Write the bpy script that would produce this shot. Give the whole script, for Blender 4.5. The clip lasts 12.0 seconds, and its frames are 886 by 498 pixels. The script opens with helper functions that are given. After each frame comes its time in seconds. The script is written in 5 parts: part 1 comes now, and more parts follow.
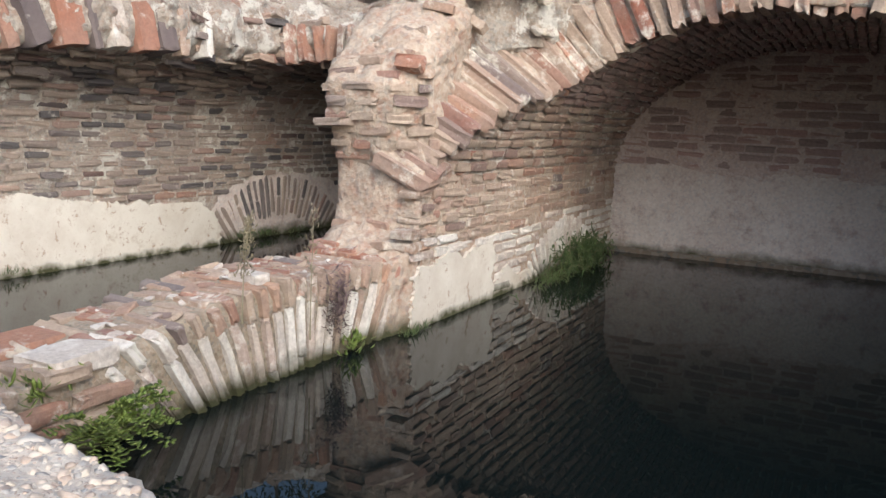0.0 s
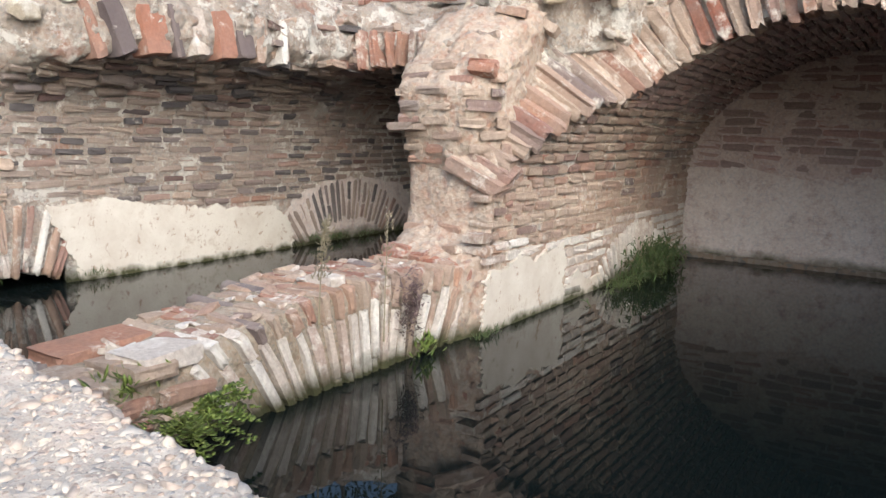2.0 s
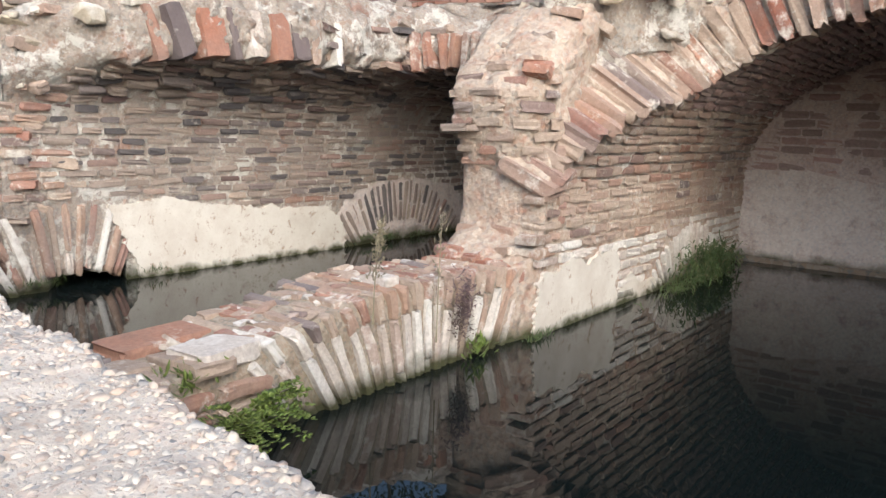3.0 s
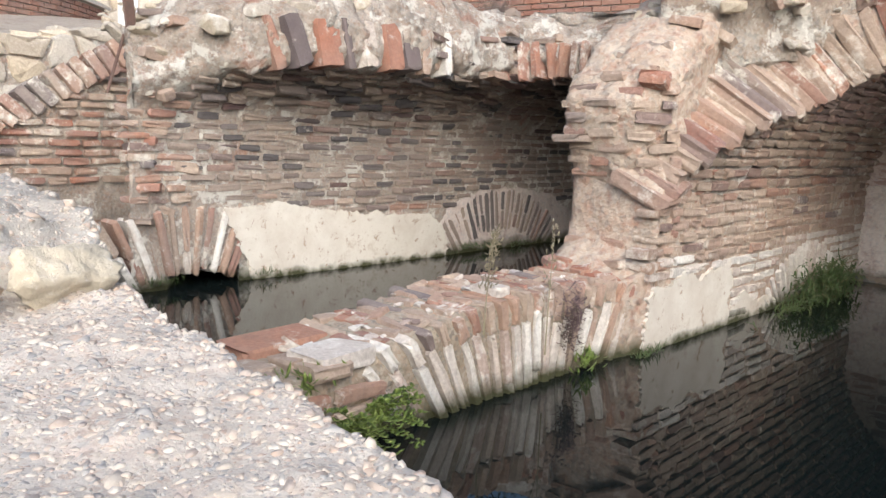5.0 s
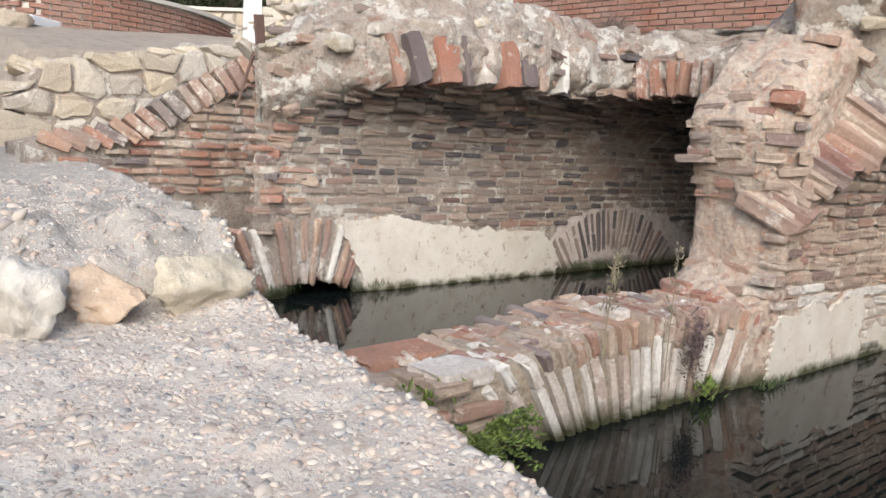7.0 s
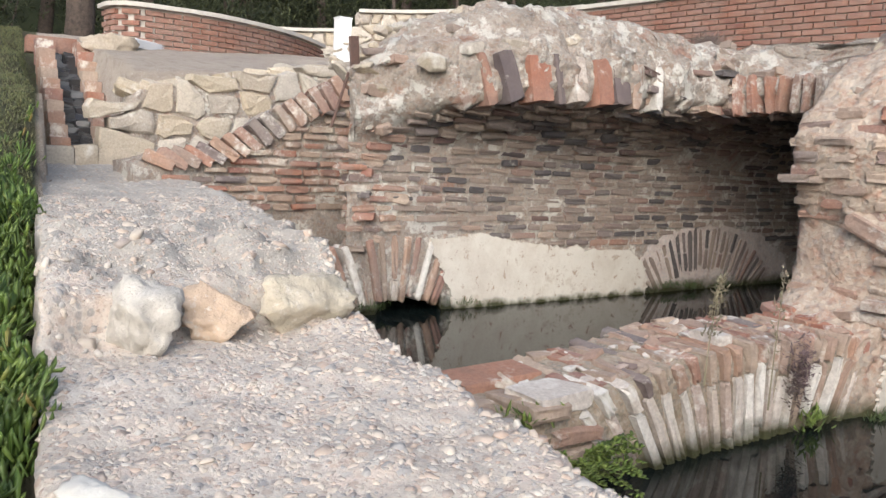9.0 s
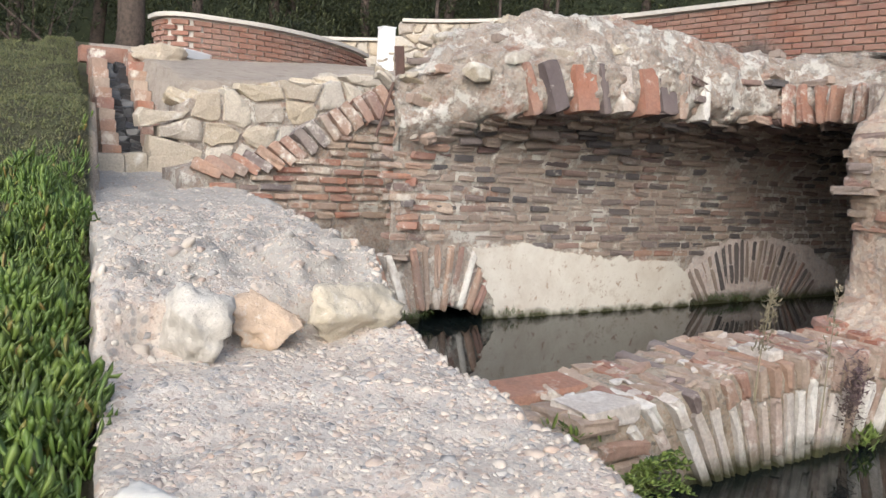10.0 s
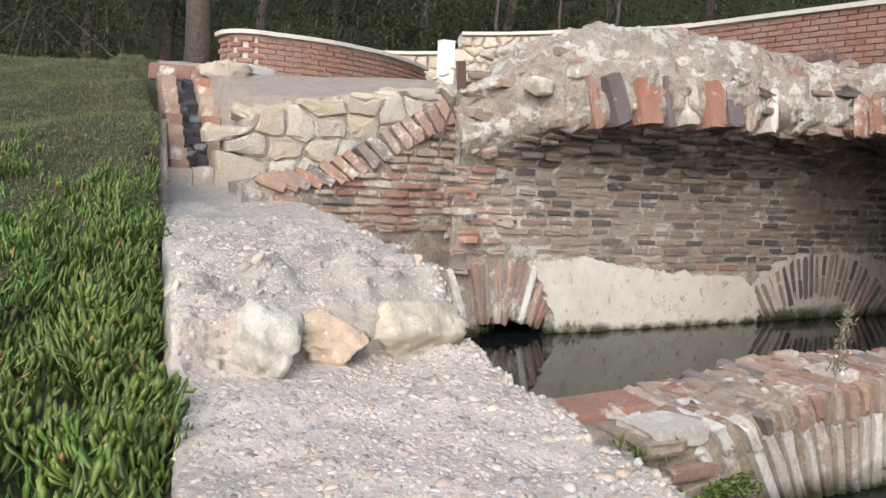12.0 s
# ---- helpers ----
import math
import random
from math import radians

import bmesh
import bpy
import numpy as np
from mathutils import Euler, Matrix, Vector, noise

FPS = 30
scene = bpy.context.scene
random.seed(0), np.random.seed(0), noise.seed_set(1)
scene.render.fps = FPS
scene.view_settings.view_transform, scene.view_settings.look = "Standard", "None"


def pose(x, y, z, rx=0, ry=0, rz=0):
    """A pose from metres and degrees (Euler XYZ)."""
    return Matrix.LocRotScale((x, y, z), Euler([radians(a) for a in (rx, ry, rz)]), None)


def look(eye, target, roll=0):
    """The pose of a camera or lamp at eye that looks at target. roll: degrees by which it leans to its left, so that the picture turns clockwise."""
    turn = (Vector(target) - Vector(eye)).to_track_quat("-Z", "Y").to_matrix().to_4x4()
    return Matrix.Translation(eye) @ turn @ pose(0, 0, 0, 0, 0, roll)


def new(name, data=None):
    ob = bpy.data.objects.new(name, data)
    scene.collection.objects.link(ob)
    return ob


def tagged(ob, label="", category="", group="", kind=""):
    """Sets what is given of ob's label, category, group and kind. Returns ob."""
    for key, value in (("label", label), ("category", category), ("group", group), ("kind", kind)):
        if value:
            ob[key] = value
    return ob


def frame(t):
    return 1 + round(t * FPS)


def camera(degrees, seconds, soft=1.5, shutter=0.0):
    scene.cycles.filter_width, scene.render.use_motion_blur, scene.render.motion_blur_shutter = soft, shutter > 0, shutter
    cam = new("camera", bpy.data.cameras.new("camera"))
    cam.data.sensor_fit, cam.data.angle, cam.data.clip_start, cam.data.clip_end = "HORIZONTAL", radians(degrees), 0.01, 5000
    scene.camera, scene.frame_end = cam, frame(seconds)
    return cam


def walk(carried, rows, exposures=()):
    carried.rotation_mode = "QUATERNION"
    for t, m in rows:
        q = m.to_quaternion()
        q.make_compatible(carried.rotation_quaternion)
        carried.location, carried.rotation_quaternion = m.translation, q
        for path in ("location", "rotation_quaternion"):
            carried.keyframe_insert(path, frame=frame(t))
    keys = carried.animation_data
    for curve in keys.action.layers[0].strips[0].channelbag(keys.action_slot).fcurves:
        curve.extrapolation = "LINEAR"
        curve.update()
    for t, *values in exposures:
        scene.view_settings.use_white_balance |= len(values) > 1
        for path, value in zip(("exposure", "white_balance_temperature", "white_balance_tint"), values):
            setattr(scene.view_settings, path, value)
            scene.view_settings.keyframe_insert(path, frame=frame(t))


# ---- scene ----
cam = camera(57.5, 12.0)
LEVEL = pose(0, 0, -0.11, 1.43, 0, 0)
PATH = [
    (0, (-0.265, 0.195, 1.351), (-1.186, 1.934, 0.993), 1.6),
    (0.5, (-0.266, 0.189, 1.347), (-1.211, 1.915, 0.99), 1.5),
    (1, (-0.273, 0.179, 1.348), (-1.245, 1.891, 0.993), 1.3),
    (1.5, (-0.277, 0.172, 1.349), (-1.285, 1.863, 0.995), 1.2),
    (2, (-0.296, 0.161, 1.348), (-1.355, 1.821, 0.997), 1.1),
    (2.5, (-0.305, 0.155, 1.349), (-1.416, 1.781, 0.999), 1.0),
    (3, (-0.317, 0.144, 1.348), (-1.474, 1.737, 0.998), 1.1),
    (5, (-0.398, 0.088, 1.353), (-1.732, 1.54, 1.018), 1.6),
    (5.5, (-0.419, 0.074, 1.354), (-1.802, 1.481, 1.025), 1.8),
    (6, (-0.436, 0.063, 1.355), (-1.866, 1.424, 1.033), 2.0),
    (6.5, (-0.453, 0.048, 1.359), (-1.922, 1.368, 1.044), 2.3),
    (7, (-0.47, 0.03, 1.363), (-1.978, 1.306, 1.056), 2.3),
    (9, (-0.521, -0.025, 1.385), (-2.153, 1.097, 1.107), 2.1),
    (9.5, (-0.532, -0.036, 1.39), (-2.191, 1.049, 1.119), 2.1),
    (10, (-0.54, -0.049, 1.393), (-2.227, 0.993, 1.131), 2.3),
    (10.5, (-0.544, -0.056, 1.399), (-2.256, 0.946, 1.142), 2.3),
    (11, (-0.546, -0.063, 1.407), (-2.279, 0.903, 1.156), 2.1),
    (11.5, (-0.552, -0.066, 1.407), (-2.3, 0.874, 1.162), 1.9),
    (12, (-0.553, -0.076, 1.413), (-2.312, 0.844, 1.173), 2.0),
]
walk(cam, [(t, LEVEL @ look(eye, target, roll)) for t, eye, target, roll in PATH], [(0, -0.08, 6120, 8), (3, 0.05, 6120, 8), (5, -0.01, 6120, 8), (7, -0.2, 6120, 8), (9, -0.24, 6120, 8), (12, -0.23, 6120, 8)])

# ---- light ----
world = bpy.data.worlds.new("sky")
scene.world = world
world.use_nodes = True
sky = world.node_tree.nodes.new("ShaderNodeTexSky")
sky.sky_type = "NISHITA"
sky.sun_disc = False
sky.sun_elevation, sky.sun_rotation = radians(33), radians(129)
sky.air_density, sky.dust_density, sky.ozone_density = 1.0, 4.0, 1.0
wback = world.node_tree.nodes["Background"]
world.node_tree.links.new(sky.outputs[0], wback.inputs[0])
wback.inputs[1].default_value = 0.245
sun = new("sun", bpy.data.lights.new("sun", "SUN"))
sun.data.energy, sun.data.angle, sun.data.color = 3.0, radians(70), (1.0, 0.985, 0.97)
sun.matrix_basis = look((0, 0, 20), (-24, 19.5, 0))

# ---- materials ----


class Mat:
    """A node material with a short way to add nodes."""

    def __init__(self, name, rough=0.9, metal=0.0):
        self.m = bpy.data.materials.new(name)
        self.m.use_nodes = True
        self.nt = self.m.node_tree
        self.b = self.nt.nodes["Principled BSDF"]
        self.b.inputs["Roughness"].default_value = rough
        self.b.inputs["Metallic"].default_value = metal
        self.pos = self.add("ShaderNodeTexCoord").outputs["Object"]
        geo = self.add("ShaderNodeNewGeometry")
        self.world = geo.outputs["Position"]
        self.island = geo.outputs["Random Per Island"]
        self.height = None

    def add(self, kind):
        return self.nt.nodes.new(kind)

    def link(self, a, b):
        self.nt.links.new(a, b)

    def noise(self, scale, detail=4, rough=0.6, offset=None):
        n = self.add("ShaderNodeTexNoise")
        n.inputs["Scale"].default_value, n.inputs["Detail"].default_value, n.inputs["Roughness"].default_value = scale, detail, rough
        self.link(self.world, n.inputs["Vector"])
        if offset:
            a = self.add("ShaderNodeVectorMath")
            a.inputs[1].default_value = offset
            self.link(self.world, a.inputs[0])
            self.link(a.outputs[0], n.inputs["Vector"])
        return n.outputs["Fac"]

    def voronoi(self, scale, feature="F1"):
        n = self.add("ShaderNodeTexVoronoi")
        n.feature = feature
        n.inputs["Scale"].default_value = scale
        self.link(self.world, n.inputs["Vector"])
        return n

    def ramp(self, fac, stops, hard=False):
        r = self.add("ShaderNodeValToRGB")
        els = r.color_ramp.elements
        if hard:
            r.color_ramp.interpolation = "CONSTANT"
        while len(els) < len(stops):
            els.new(1.0)
        for e, (p, c) in zip(els, stops):
            e.position = p
            e.color = (*c, 1) if len(c) == 3 else c
        self.link(fac, r.inputs[0])
        return r.outputs[0]

    def mask(self, fac, lo, hi):
        r = self.add("ShaderNodeMapRange")
        r.inputs["From Min"].default_value, r.inputs["From Max"].default_value = lo, hi
        self.link(fac, r.inputs["Value"])
        return r.outputs[0]

    def mix(self, fac, a, b, mode="MIX"):
        n = self.add("ShaderNodeMix")
        n.data_type, n.blend_type = "RGBA", mode
        if isinstance(fac, float):
            n.inputs[0].default_value = fac
        else:
            self.link(fac, n.inputs[0])
        for v, i in ((a, 6), (b, 7)):
            if isinstance(v, tuple):
                n.inputs[i].default_value = (*v, 1)
            else:
                self.link(v, n.inputs[i])
        return n.outputs[2]

    def math(self, op, a, b=0.0):
        n = self.add("ShaderNodeMath")
        n.operation = op
        for v, i in ((a, 0), (b, 1)):
            if isinstance(v, (float, int)):
                n.inputs[i].default_value = v
            else:
                self.link(v, n.inputs[i])
        return n.outputs[0]

    def color(self, c):
        if isinstance(c, tuple):
            self.b.inputs["Base Color"].default_value = (*c, 1)
        else:
            self.link(c, self.b.inputs["Base Color"])
        return self

    def bump(self, fac, strength=0.5, dist=0.01):
        n = self.add("ShaderNodeBump")
        n.inputs["Strength"].default_value, n.inputs["Distance"].default_value = strength, dist
        self.link(fac, n.inputs["Height"])
        if self.height:
            self.link(self.height, n.inputs["Normal"])
        self.height = n.outputs[0]
        self.link(self.height, self.b.inputs["Normal"])
        return self

    def damp(self, col, lo=0.02, hi=0.125, moss=(0.05, 0.05, 0.018)):
        """The dark algae fringe that grows on masonry just above the water."""
        sep = self.add("ShaderNodeSeparateXYZ")
        self.link(self.world, sep.inputs[0])
        wob = self.math("MULTIPLY", self.noise(6.0, 3), 0.16)
        z = self.math("SUBTRACT", sep.outputs[2], wob)
        f = self.mask(z, hi - 0.08, lo - 0.08)
        return self.mix(f, col, moss)


def brick_material(name, stops, joined=False, lime=0.55, tint=(0.66, 0.61, 0.54), damp=True, dust=0.4, soot=0.4):
    m = Mat(name, 0.92)
    if joined:
        rnd = m.island
    else:
        rnd = m.add("ShaderNodeObjectInfo").outputs["Random"]
    col = m.ramp(rnd, stops)
    col = m.mix(m.mask(m.noise(2.3, 6, 0.7, (1, 2, 9)), 0.36, 0.66), col, m.mix(dust, col, (0.40, 0.355, 0.315)))
    col = m.mix(m.mask(m.noise(45, 5, 0.7), 0.3, 0.75), col, m.mix(0.45, col, (0.1, 0.07, 0.06)))
    smear = m.math("ADD", m.math("MULTIPLY", m.noise(4.2, 4, 0.6, (4, 0, 2)), 0.6), m.math("MULTIPLY", m.noise(19, 6, 0.75), 0.4))
    col = m.mix(m.mask(smear, lime - 0.02, lime + 0.09), col, tint)
    col = m.mix(m.mask(m.noise(3.1, 5, 0.7, (3, 7, 1)), 0.55, 0.75), col, m.mix(soot, col, (0.16, 0.13, 0.11)))
    if damp:
        col = m.damp(col)
    m.color(col)
    m.bump(m.noise(24, 6, 0.75), 0.8, 0.022)
    m.bump(m.noise(110, 5, 0.75), 0.7, 0.006)
    return m.m


RED = [(0.0, (0.34, 0.12, 0.075)), (0.25, (0.44, 0.21, 0.135)), (0.5, (0.49, 0.31, 0.215)), (0.65, (0.31, 0.135, 0.105)), (0.82, (0.50, 0.36, 0.265)), (0.92, (0.2, 0.15, 0.145)), (1.0, (0.15, 0.13, 0.14))]
BROWN = [(0.0, (0.32, 0.255, 0.215)), (0.2, (0.40, 0.32, 0.26)), (0.34, (0.22, 0.18, 0.165)), (0.48, (0.35, 0.275, 0.225)), (0.6, (0.31, 0.20, 0.165)), (0.7, (0.20, 0.17, 0.165)), (0.78, (0.095, 0.09, 0.095)), (0.93, (0.075, 0.073, 0.08)), (1.0, (0.18, 0.095, 0.08))]
PINK = [(0.0, (0.46, 0.345, 0.265)), (0.3, (0.54, 0.42, 0.325)), (0.55, (0.42, 0.29, 0.225)), (0.75, (0.47, 0.32, 0.24)), (0.9, (0.38, 0.185, 0.125)), (1.0, (0.2, 0.165, 0.16))]
PALE = [(0.0, (0.72, 0.67, 0.61)), (0.3, (0.80, 0.77, 0.72)), (0.55, (0.62, 0.53, 0.46)), (0.75, (0.72, 0.67, 0.61)), (1.0, (0.52, 0.40, 0.34))]
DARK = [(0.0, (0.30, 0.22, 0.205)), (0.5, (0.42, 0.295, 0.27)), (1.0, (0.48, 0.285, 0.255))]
STONE = [(0.0, (0.56, 0.475, 0.35)), (0.3, (0.62, 0.56, 0.465)), (0.5, (0.48, 0.425, 0.36)), (0.7, (0.60, 0.505, 0.37)), (0.85, (0.66, 0.615, 0.54)), (1.0, (0.52, 0.475, 0.41))]
PEBBLE = [(0.0, (0.44, 0.38, 0.32)), (0.2, (0.55, 0.48, 0.40)), (0.36, (0.36, 0.27, 0.22)), (0.5, (0.60, 0.55, 0.48)), (0.64, (0.47, 0.34, 0.26)), (0.76, (0.22, 0.22, 0.225)), (0.86, (0.32, 0.315, 0.31)), (1.0, (0.62, 0.57, 0.50))]
GARDEN = [(0.0, (0.30, 0.135, 0.09)), (0.5, (0.36, 0.175, 0.12)), (1.0, (0.27, 0.12, 0.085))]

m_red, m_red_j = brick_material("red_brick", RED, False, 0.55, (0.70, 0.66, 0.59), dust=0.6, soot=0.35), brick_material("red_brick_rest", RED, True, 0.55, (0.70, 0.66, 0.59), dust=0.6, soot=0.35)
m_brown, m_brown_j = brick_material("weathered_brick", BROWN, False, 0.6, dust=0.2), brick_material("weathered_brick_rest", BROWN, True, 0.6, dust=0.2)
m_pink, m_pink_j = brick_material("pink_brick", PINK, False, 0.56), brick_material("pink_brick_rest", PINK, True, 0.56)
m_pale, m_pale_j = brick_material("limed_brick", PALE, False, 0.52, (0.76, 0.73, 0.68), dust=0.05, soot=0.12), brick_material("limed_brick_rest", PALE, True, 0.52, (0.76, 0.73, 0.68), dust=0.05, soot=0.12)
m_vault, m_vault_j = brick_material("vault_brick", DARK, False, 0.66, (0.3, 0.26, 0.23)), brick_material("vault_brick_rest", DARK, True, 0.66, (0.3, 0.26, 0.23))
m_stone, m_stone_j = brick_material("limestone", STONE, False, 0.58, (0.68, 0.65, 0.59), False, 0.2, 0.15), brick_material("limestone_rest", STONE, True, 0.58, (0.68, 0.65, 0.59), False, 0.2, 0.15)
m_garden, m_garden_j = brick_material("garden_brick", GARDEN, False, 0.75, damp=False), brick_material("garden_brick_rest", GARDEN, True, 0.75, damp=False)


def earthy(name, a, b, c, scale=4.0, bump=0.9, grit=60, damp=False, rough=0.95, lime=False):
    m = Mat(name, rough)
    col = m.mix(m.mask(m.noise(scale, 6, 0.65), 0.38, 0.62), a, b)
    col = m.mix(m.mask(m.noise(scale * 4.3, 6, 0.7), 0.5, 0.68), col, c)
    v = m.voronoi(grit)
    col = m.mix(0.35, col, m.ramp(v.outputs["Color"], PEBBLE))
    if lime:
        col = m.mix(m.mask(m.noise(4.7, 6, 0.75, (5, 1, 2)), 0.52, 0.57), col, (0.74, 0.705, 0.645))
        col = m.mix(m.mask(m.noise(3.3, 6, 0.75, (1, 8, 4)), 0.56, 0.66), col, m.mix(0.55, col, (0.20, 0.175, 0.15)))
        col = m.mix(m.mask(m.noise(2.9, 6, 0.75, (9, 4, 1)), 0.57, 0.66), col, m.mix(0.6, col, (0.36, 0.16, 0.10)))
        m.bump(m.noise(9, 7, 0.8), 1.0, 0.06)
    if damp:
        col = m.damp(col)
    m.color(col)
    m.bump(m.noise(scale * 6, 6, 0.7), bump, 0.03)
    m.bump(v.outputs["Distance"], 0.4, 0.01)
    return m.m


m_mortar = earthy("lime_mortar", (0.43, 0.365, 0.31), (0.55, 0.49, 0.425), (0.36, 0.225, 0.165), 3.4, damp=True, lime=True)
m_joint = earthy("mossy_joint", (0.25, 0.20, 0.14), (0.36, 0.30, 0.23), (0.15, 0.125, 0.065), 5.0, damp=True)
m_pier = earthy("pinkish_mortar", (0.39, 0.295, 0.225), (0.51, 0.43, 0.35), (0.34, 0.155, 0.095), 3.0, 1.0, 40, damp=True)
m_rubble = earthy("rubble_core", (0.38, 0.30, 0.235), (0.54, 0.50, 0.44), (0.27, 0.17, 0.12), 2.6, 1.0, 45, lime=True)
m_vault_mortar = earthy("old_vault_mortar", (0.48, 0.37, 0.345), (0.58, 0.48, 0.45), (0.38, 0.26, 0.235), 2.2, 0.7, 50)
m_stucco = earthy("grey_stucco", (0.62, 0.55, 0.52), (0.72, 0.66, 0.63), (0.42, 0.32, 0.30), 1.6, 0.6, 50, damp=True)


def plaster_material():
    m = Mat("old_plaster", 0.9)
    col = m.mix(m.mask(m.noise(2.2, 6, 0.65), 0.4, 0.66), (0.63, 0.595, 0.53), (0.50, 0.445, 0.38))
    col = m.mix(m.mask(m.noise(3.2, 7, 0.8), 0.57, 0.70), col, (0.44, 0.37, 0.30))
    col = m.mix(m.mask(m.noise(9, 7, 0.8, (4, 4, 1)), 0.57, 0.63), col, (0.36, 0.275, 0.21))
    col = m.mix(m.mask(m.noise(60, 3, 0.7), 0.60, 0.72), col, (0.52, 0.45, 0.38))
    m.color(m.damp(col, 0.0, 0.06))
    m.bump(m.noise(14, 6, 0.65), 0.6, 0.02)
    m.bump(m.noise(70, 4, 0.7), 0.4, 0.005)
    return m.m


def concrete_material():
    m = Mat("pebbly_concrete", 0.93)
    col = m.mix(m.mask(m.noise(1.7, 5, 0.6), 0.38, 0.64), (0.60, 0.545, 0.485), (0.45, 0.405, 0.355))
    col = m.mix(m.mask(m.noise(5.5, 6, 0.7, (2, 1, 5)), 0.52, 0.66), col, (0.58, 0.48, 0.41))
    col = m.mix(m.mask(m.noise(2.6, 5, 0.7, (8, 3, 5)), 0.56, 0.72), col, (0.68, 0.64, 0.585))
    v = m.voronoi(30)
    col = m.mix(m.mask(v.outputs["Distance"], 0.5, 0.35), col, m.mix(0.7, col, m.ramp(v.outputs["Color"], PEBBLE)))
    v2 = m.voronoi(105)
    col = m.mix(m.mask(v2.outputs["Distance"], 0.5, 0.35), col, m.mix(0.4, col, m.ramp(v2.outputs["Color"], PEBBLE)))
    col = m.mix(m.mask(m.noise(120, 4, 0.7), 0.58, 0.75), col, (0.22, 0.19, 0.17))
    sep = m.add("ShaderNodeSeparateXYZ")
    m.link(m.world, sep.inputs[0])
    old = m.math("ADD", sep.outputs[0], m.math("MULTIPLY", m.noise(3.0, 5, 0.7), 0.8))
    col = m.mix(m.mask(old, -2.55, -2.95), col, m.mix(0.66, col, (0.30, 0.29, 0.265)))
    m.color(col)
    m.bump(m.noise(14, 7, 0.75), 0.7, 0.022)
    m.bump(v.outputs["Distance"], -0.5, 0.012)
    m.bump(v2.outputs["Distance"], -0.25, 0.004)
    return m.m


def pebble_material():
    m = Mat("pebbles", 0.85)
    col = m.ramp(m.island, [(p, tuple(k * 0.93 for k in c)) for p, c in PEBBLE])
    m.color(m.mix(m.mask(m.noise(45, 6, 0.75), 0.34, 0.62), col, m.mix(0.45, col, (0.46, 0.41, 0.365))))
    m.bump(m.noise(60, 5, 0.7), 0.4, 0.006)
    return m.m


def leaf_material(name, stops, rough=0.5):
    m = Mat(name, rough)
    col = m.ramp(m.island, stops)
    m.color(m.mix(m.mask(m.noise(2.0, 4), 0.35, 0.7), col, m.mix(0.5, col, (0.10, 0.11, 0.03))))
    m.b.inputs["Subsurface Weight"].default_value = 0.0
    return m.m


def water_material():
    m = Mat("still_water", 0.012)
    m.color((0.005, 0.008, 0.008))
    m.b.inputs["IOR"].default_value = 1.33
    m.bump(m.noise(2.4, 2, 0.5), 0.012, 0.05)
    return m.m


def bark_material():
    m = Mat("bark", 0.95)
    m.color(m.mix(m.mask(m.noise(14, 6, 0.7), 0.4, 0.65), (0.10, 0.075, 0.06), (0.045, 0.035, 0.03)))
    m.bump(m.noise(18, 6, 0.7), 0.9, 0.03)
    return m.m


def plain(name, c, c2, scale=12.0, rough=0.8, metal=0.0, bump=0.2):
    m = Mat(name, rough, metal)
    m.color(m.mix(m.mask(m.noise(scale, 5, 0.65), 0.4, 0.7), c, c2))
    m.bump(m.noise(scale * 5, 4, 0.6), bump, 0.004)
    return m.m


m_plaster = plaster_material()
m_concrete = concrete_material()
m_pebble = pebble_material()
m_water = water_material()
m_bark = bark_material()
m_coping = plain("coping_stone", (0.55, 0.52, 0.47), (0.46, 0.43, 0.39))
m_chalk = plain("chalk_stone", (0.66, 0.63, 0.57), (0.56, 0.52, 0.46), 9.0, 0.9, bump=0.6)
m_white = plain("white_paint", (0.82, 0.83, 0.84), (0.76, 0.77, 0.78), 4.0, 0.5)
m_rust = plain("rusty_iron", (0.13, 0.075, 0.06), (0.09, 0.06, 0.05), 20.0, 0.8)
m_slate = plain("wet_slate", (0.05, 0.05, 0.052), (0.028, 0.028, 0.03), 9.0, 0.35, bump=0.6)
m_ice = leaf_material("ice_plant_leaf", [(0.0, (0.06, 0.12, 0.02)), (0.35, (0.115, 0.19, 0.032)), (0.65, (0.04, 0.082, 0.016)), (0.95, (0.17, 0.245, 0.05)), (1.0, (0.26, 0.14, 0.045))], 0.5)
m_mat = leaf_material("creeper_leaf", [(0.0, (0.125, 0.14, 0.06)), (0.5, (0.18, 0.19, 0.085)), (1.0, (0.15, 0.135, 0.07))], 0.7)
m_fern = leaf_material("fern_leaf", [(0.0, (0.12, 0.19, 0.035)), (0.5, (0.19, 0.27, 0.055)), (1.0, (0.24, 0.30, 0.08))], 0.5)
m_grass = leaf_material("grass_blade", [(0.0, (0.045, 0.085, 0.025)), (0.6, (0.08, 0.13, 0.04)), (1.0, (0.15, 0.15, 0.07))], 0.6)
m_dry = leaf_material("dry_stalk", [(0.0, (0.22, 0.18, 0.13)), (1.0, (0.32, 0.27, 0.20))], 0.8)
m_purple = leaf_material("dry_purple", [(0.0, (0.15, 0.10, 0.115)), (1.0, (0.24, 0.165, 0.17))], 0.8)
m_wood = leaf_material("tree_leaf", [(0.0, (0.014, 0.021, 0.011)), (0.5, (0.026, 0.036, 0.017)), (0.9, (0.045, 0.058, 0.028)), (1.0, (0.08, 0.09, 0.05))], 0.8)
m_soil = earthy("dark_soil", (0.07, 0.06, 0.04), (0.10, 0.085, 0.055), (0.05, 0.05, 0.03), 2.0, 0.8, 20)

# ---- building helpers ----
rng = np.random.default_rng(5)


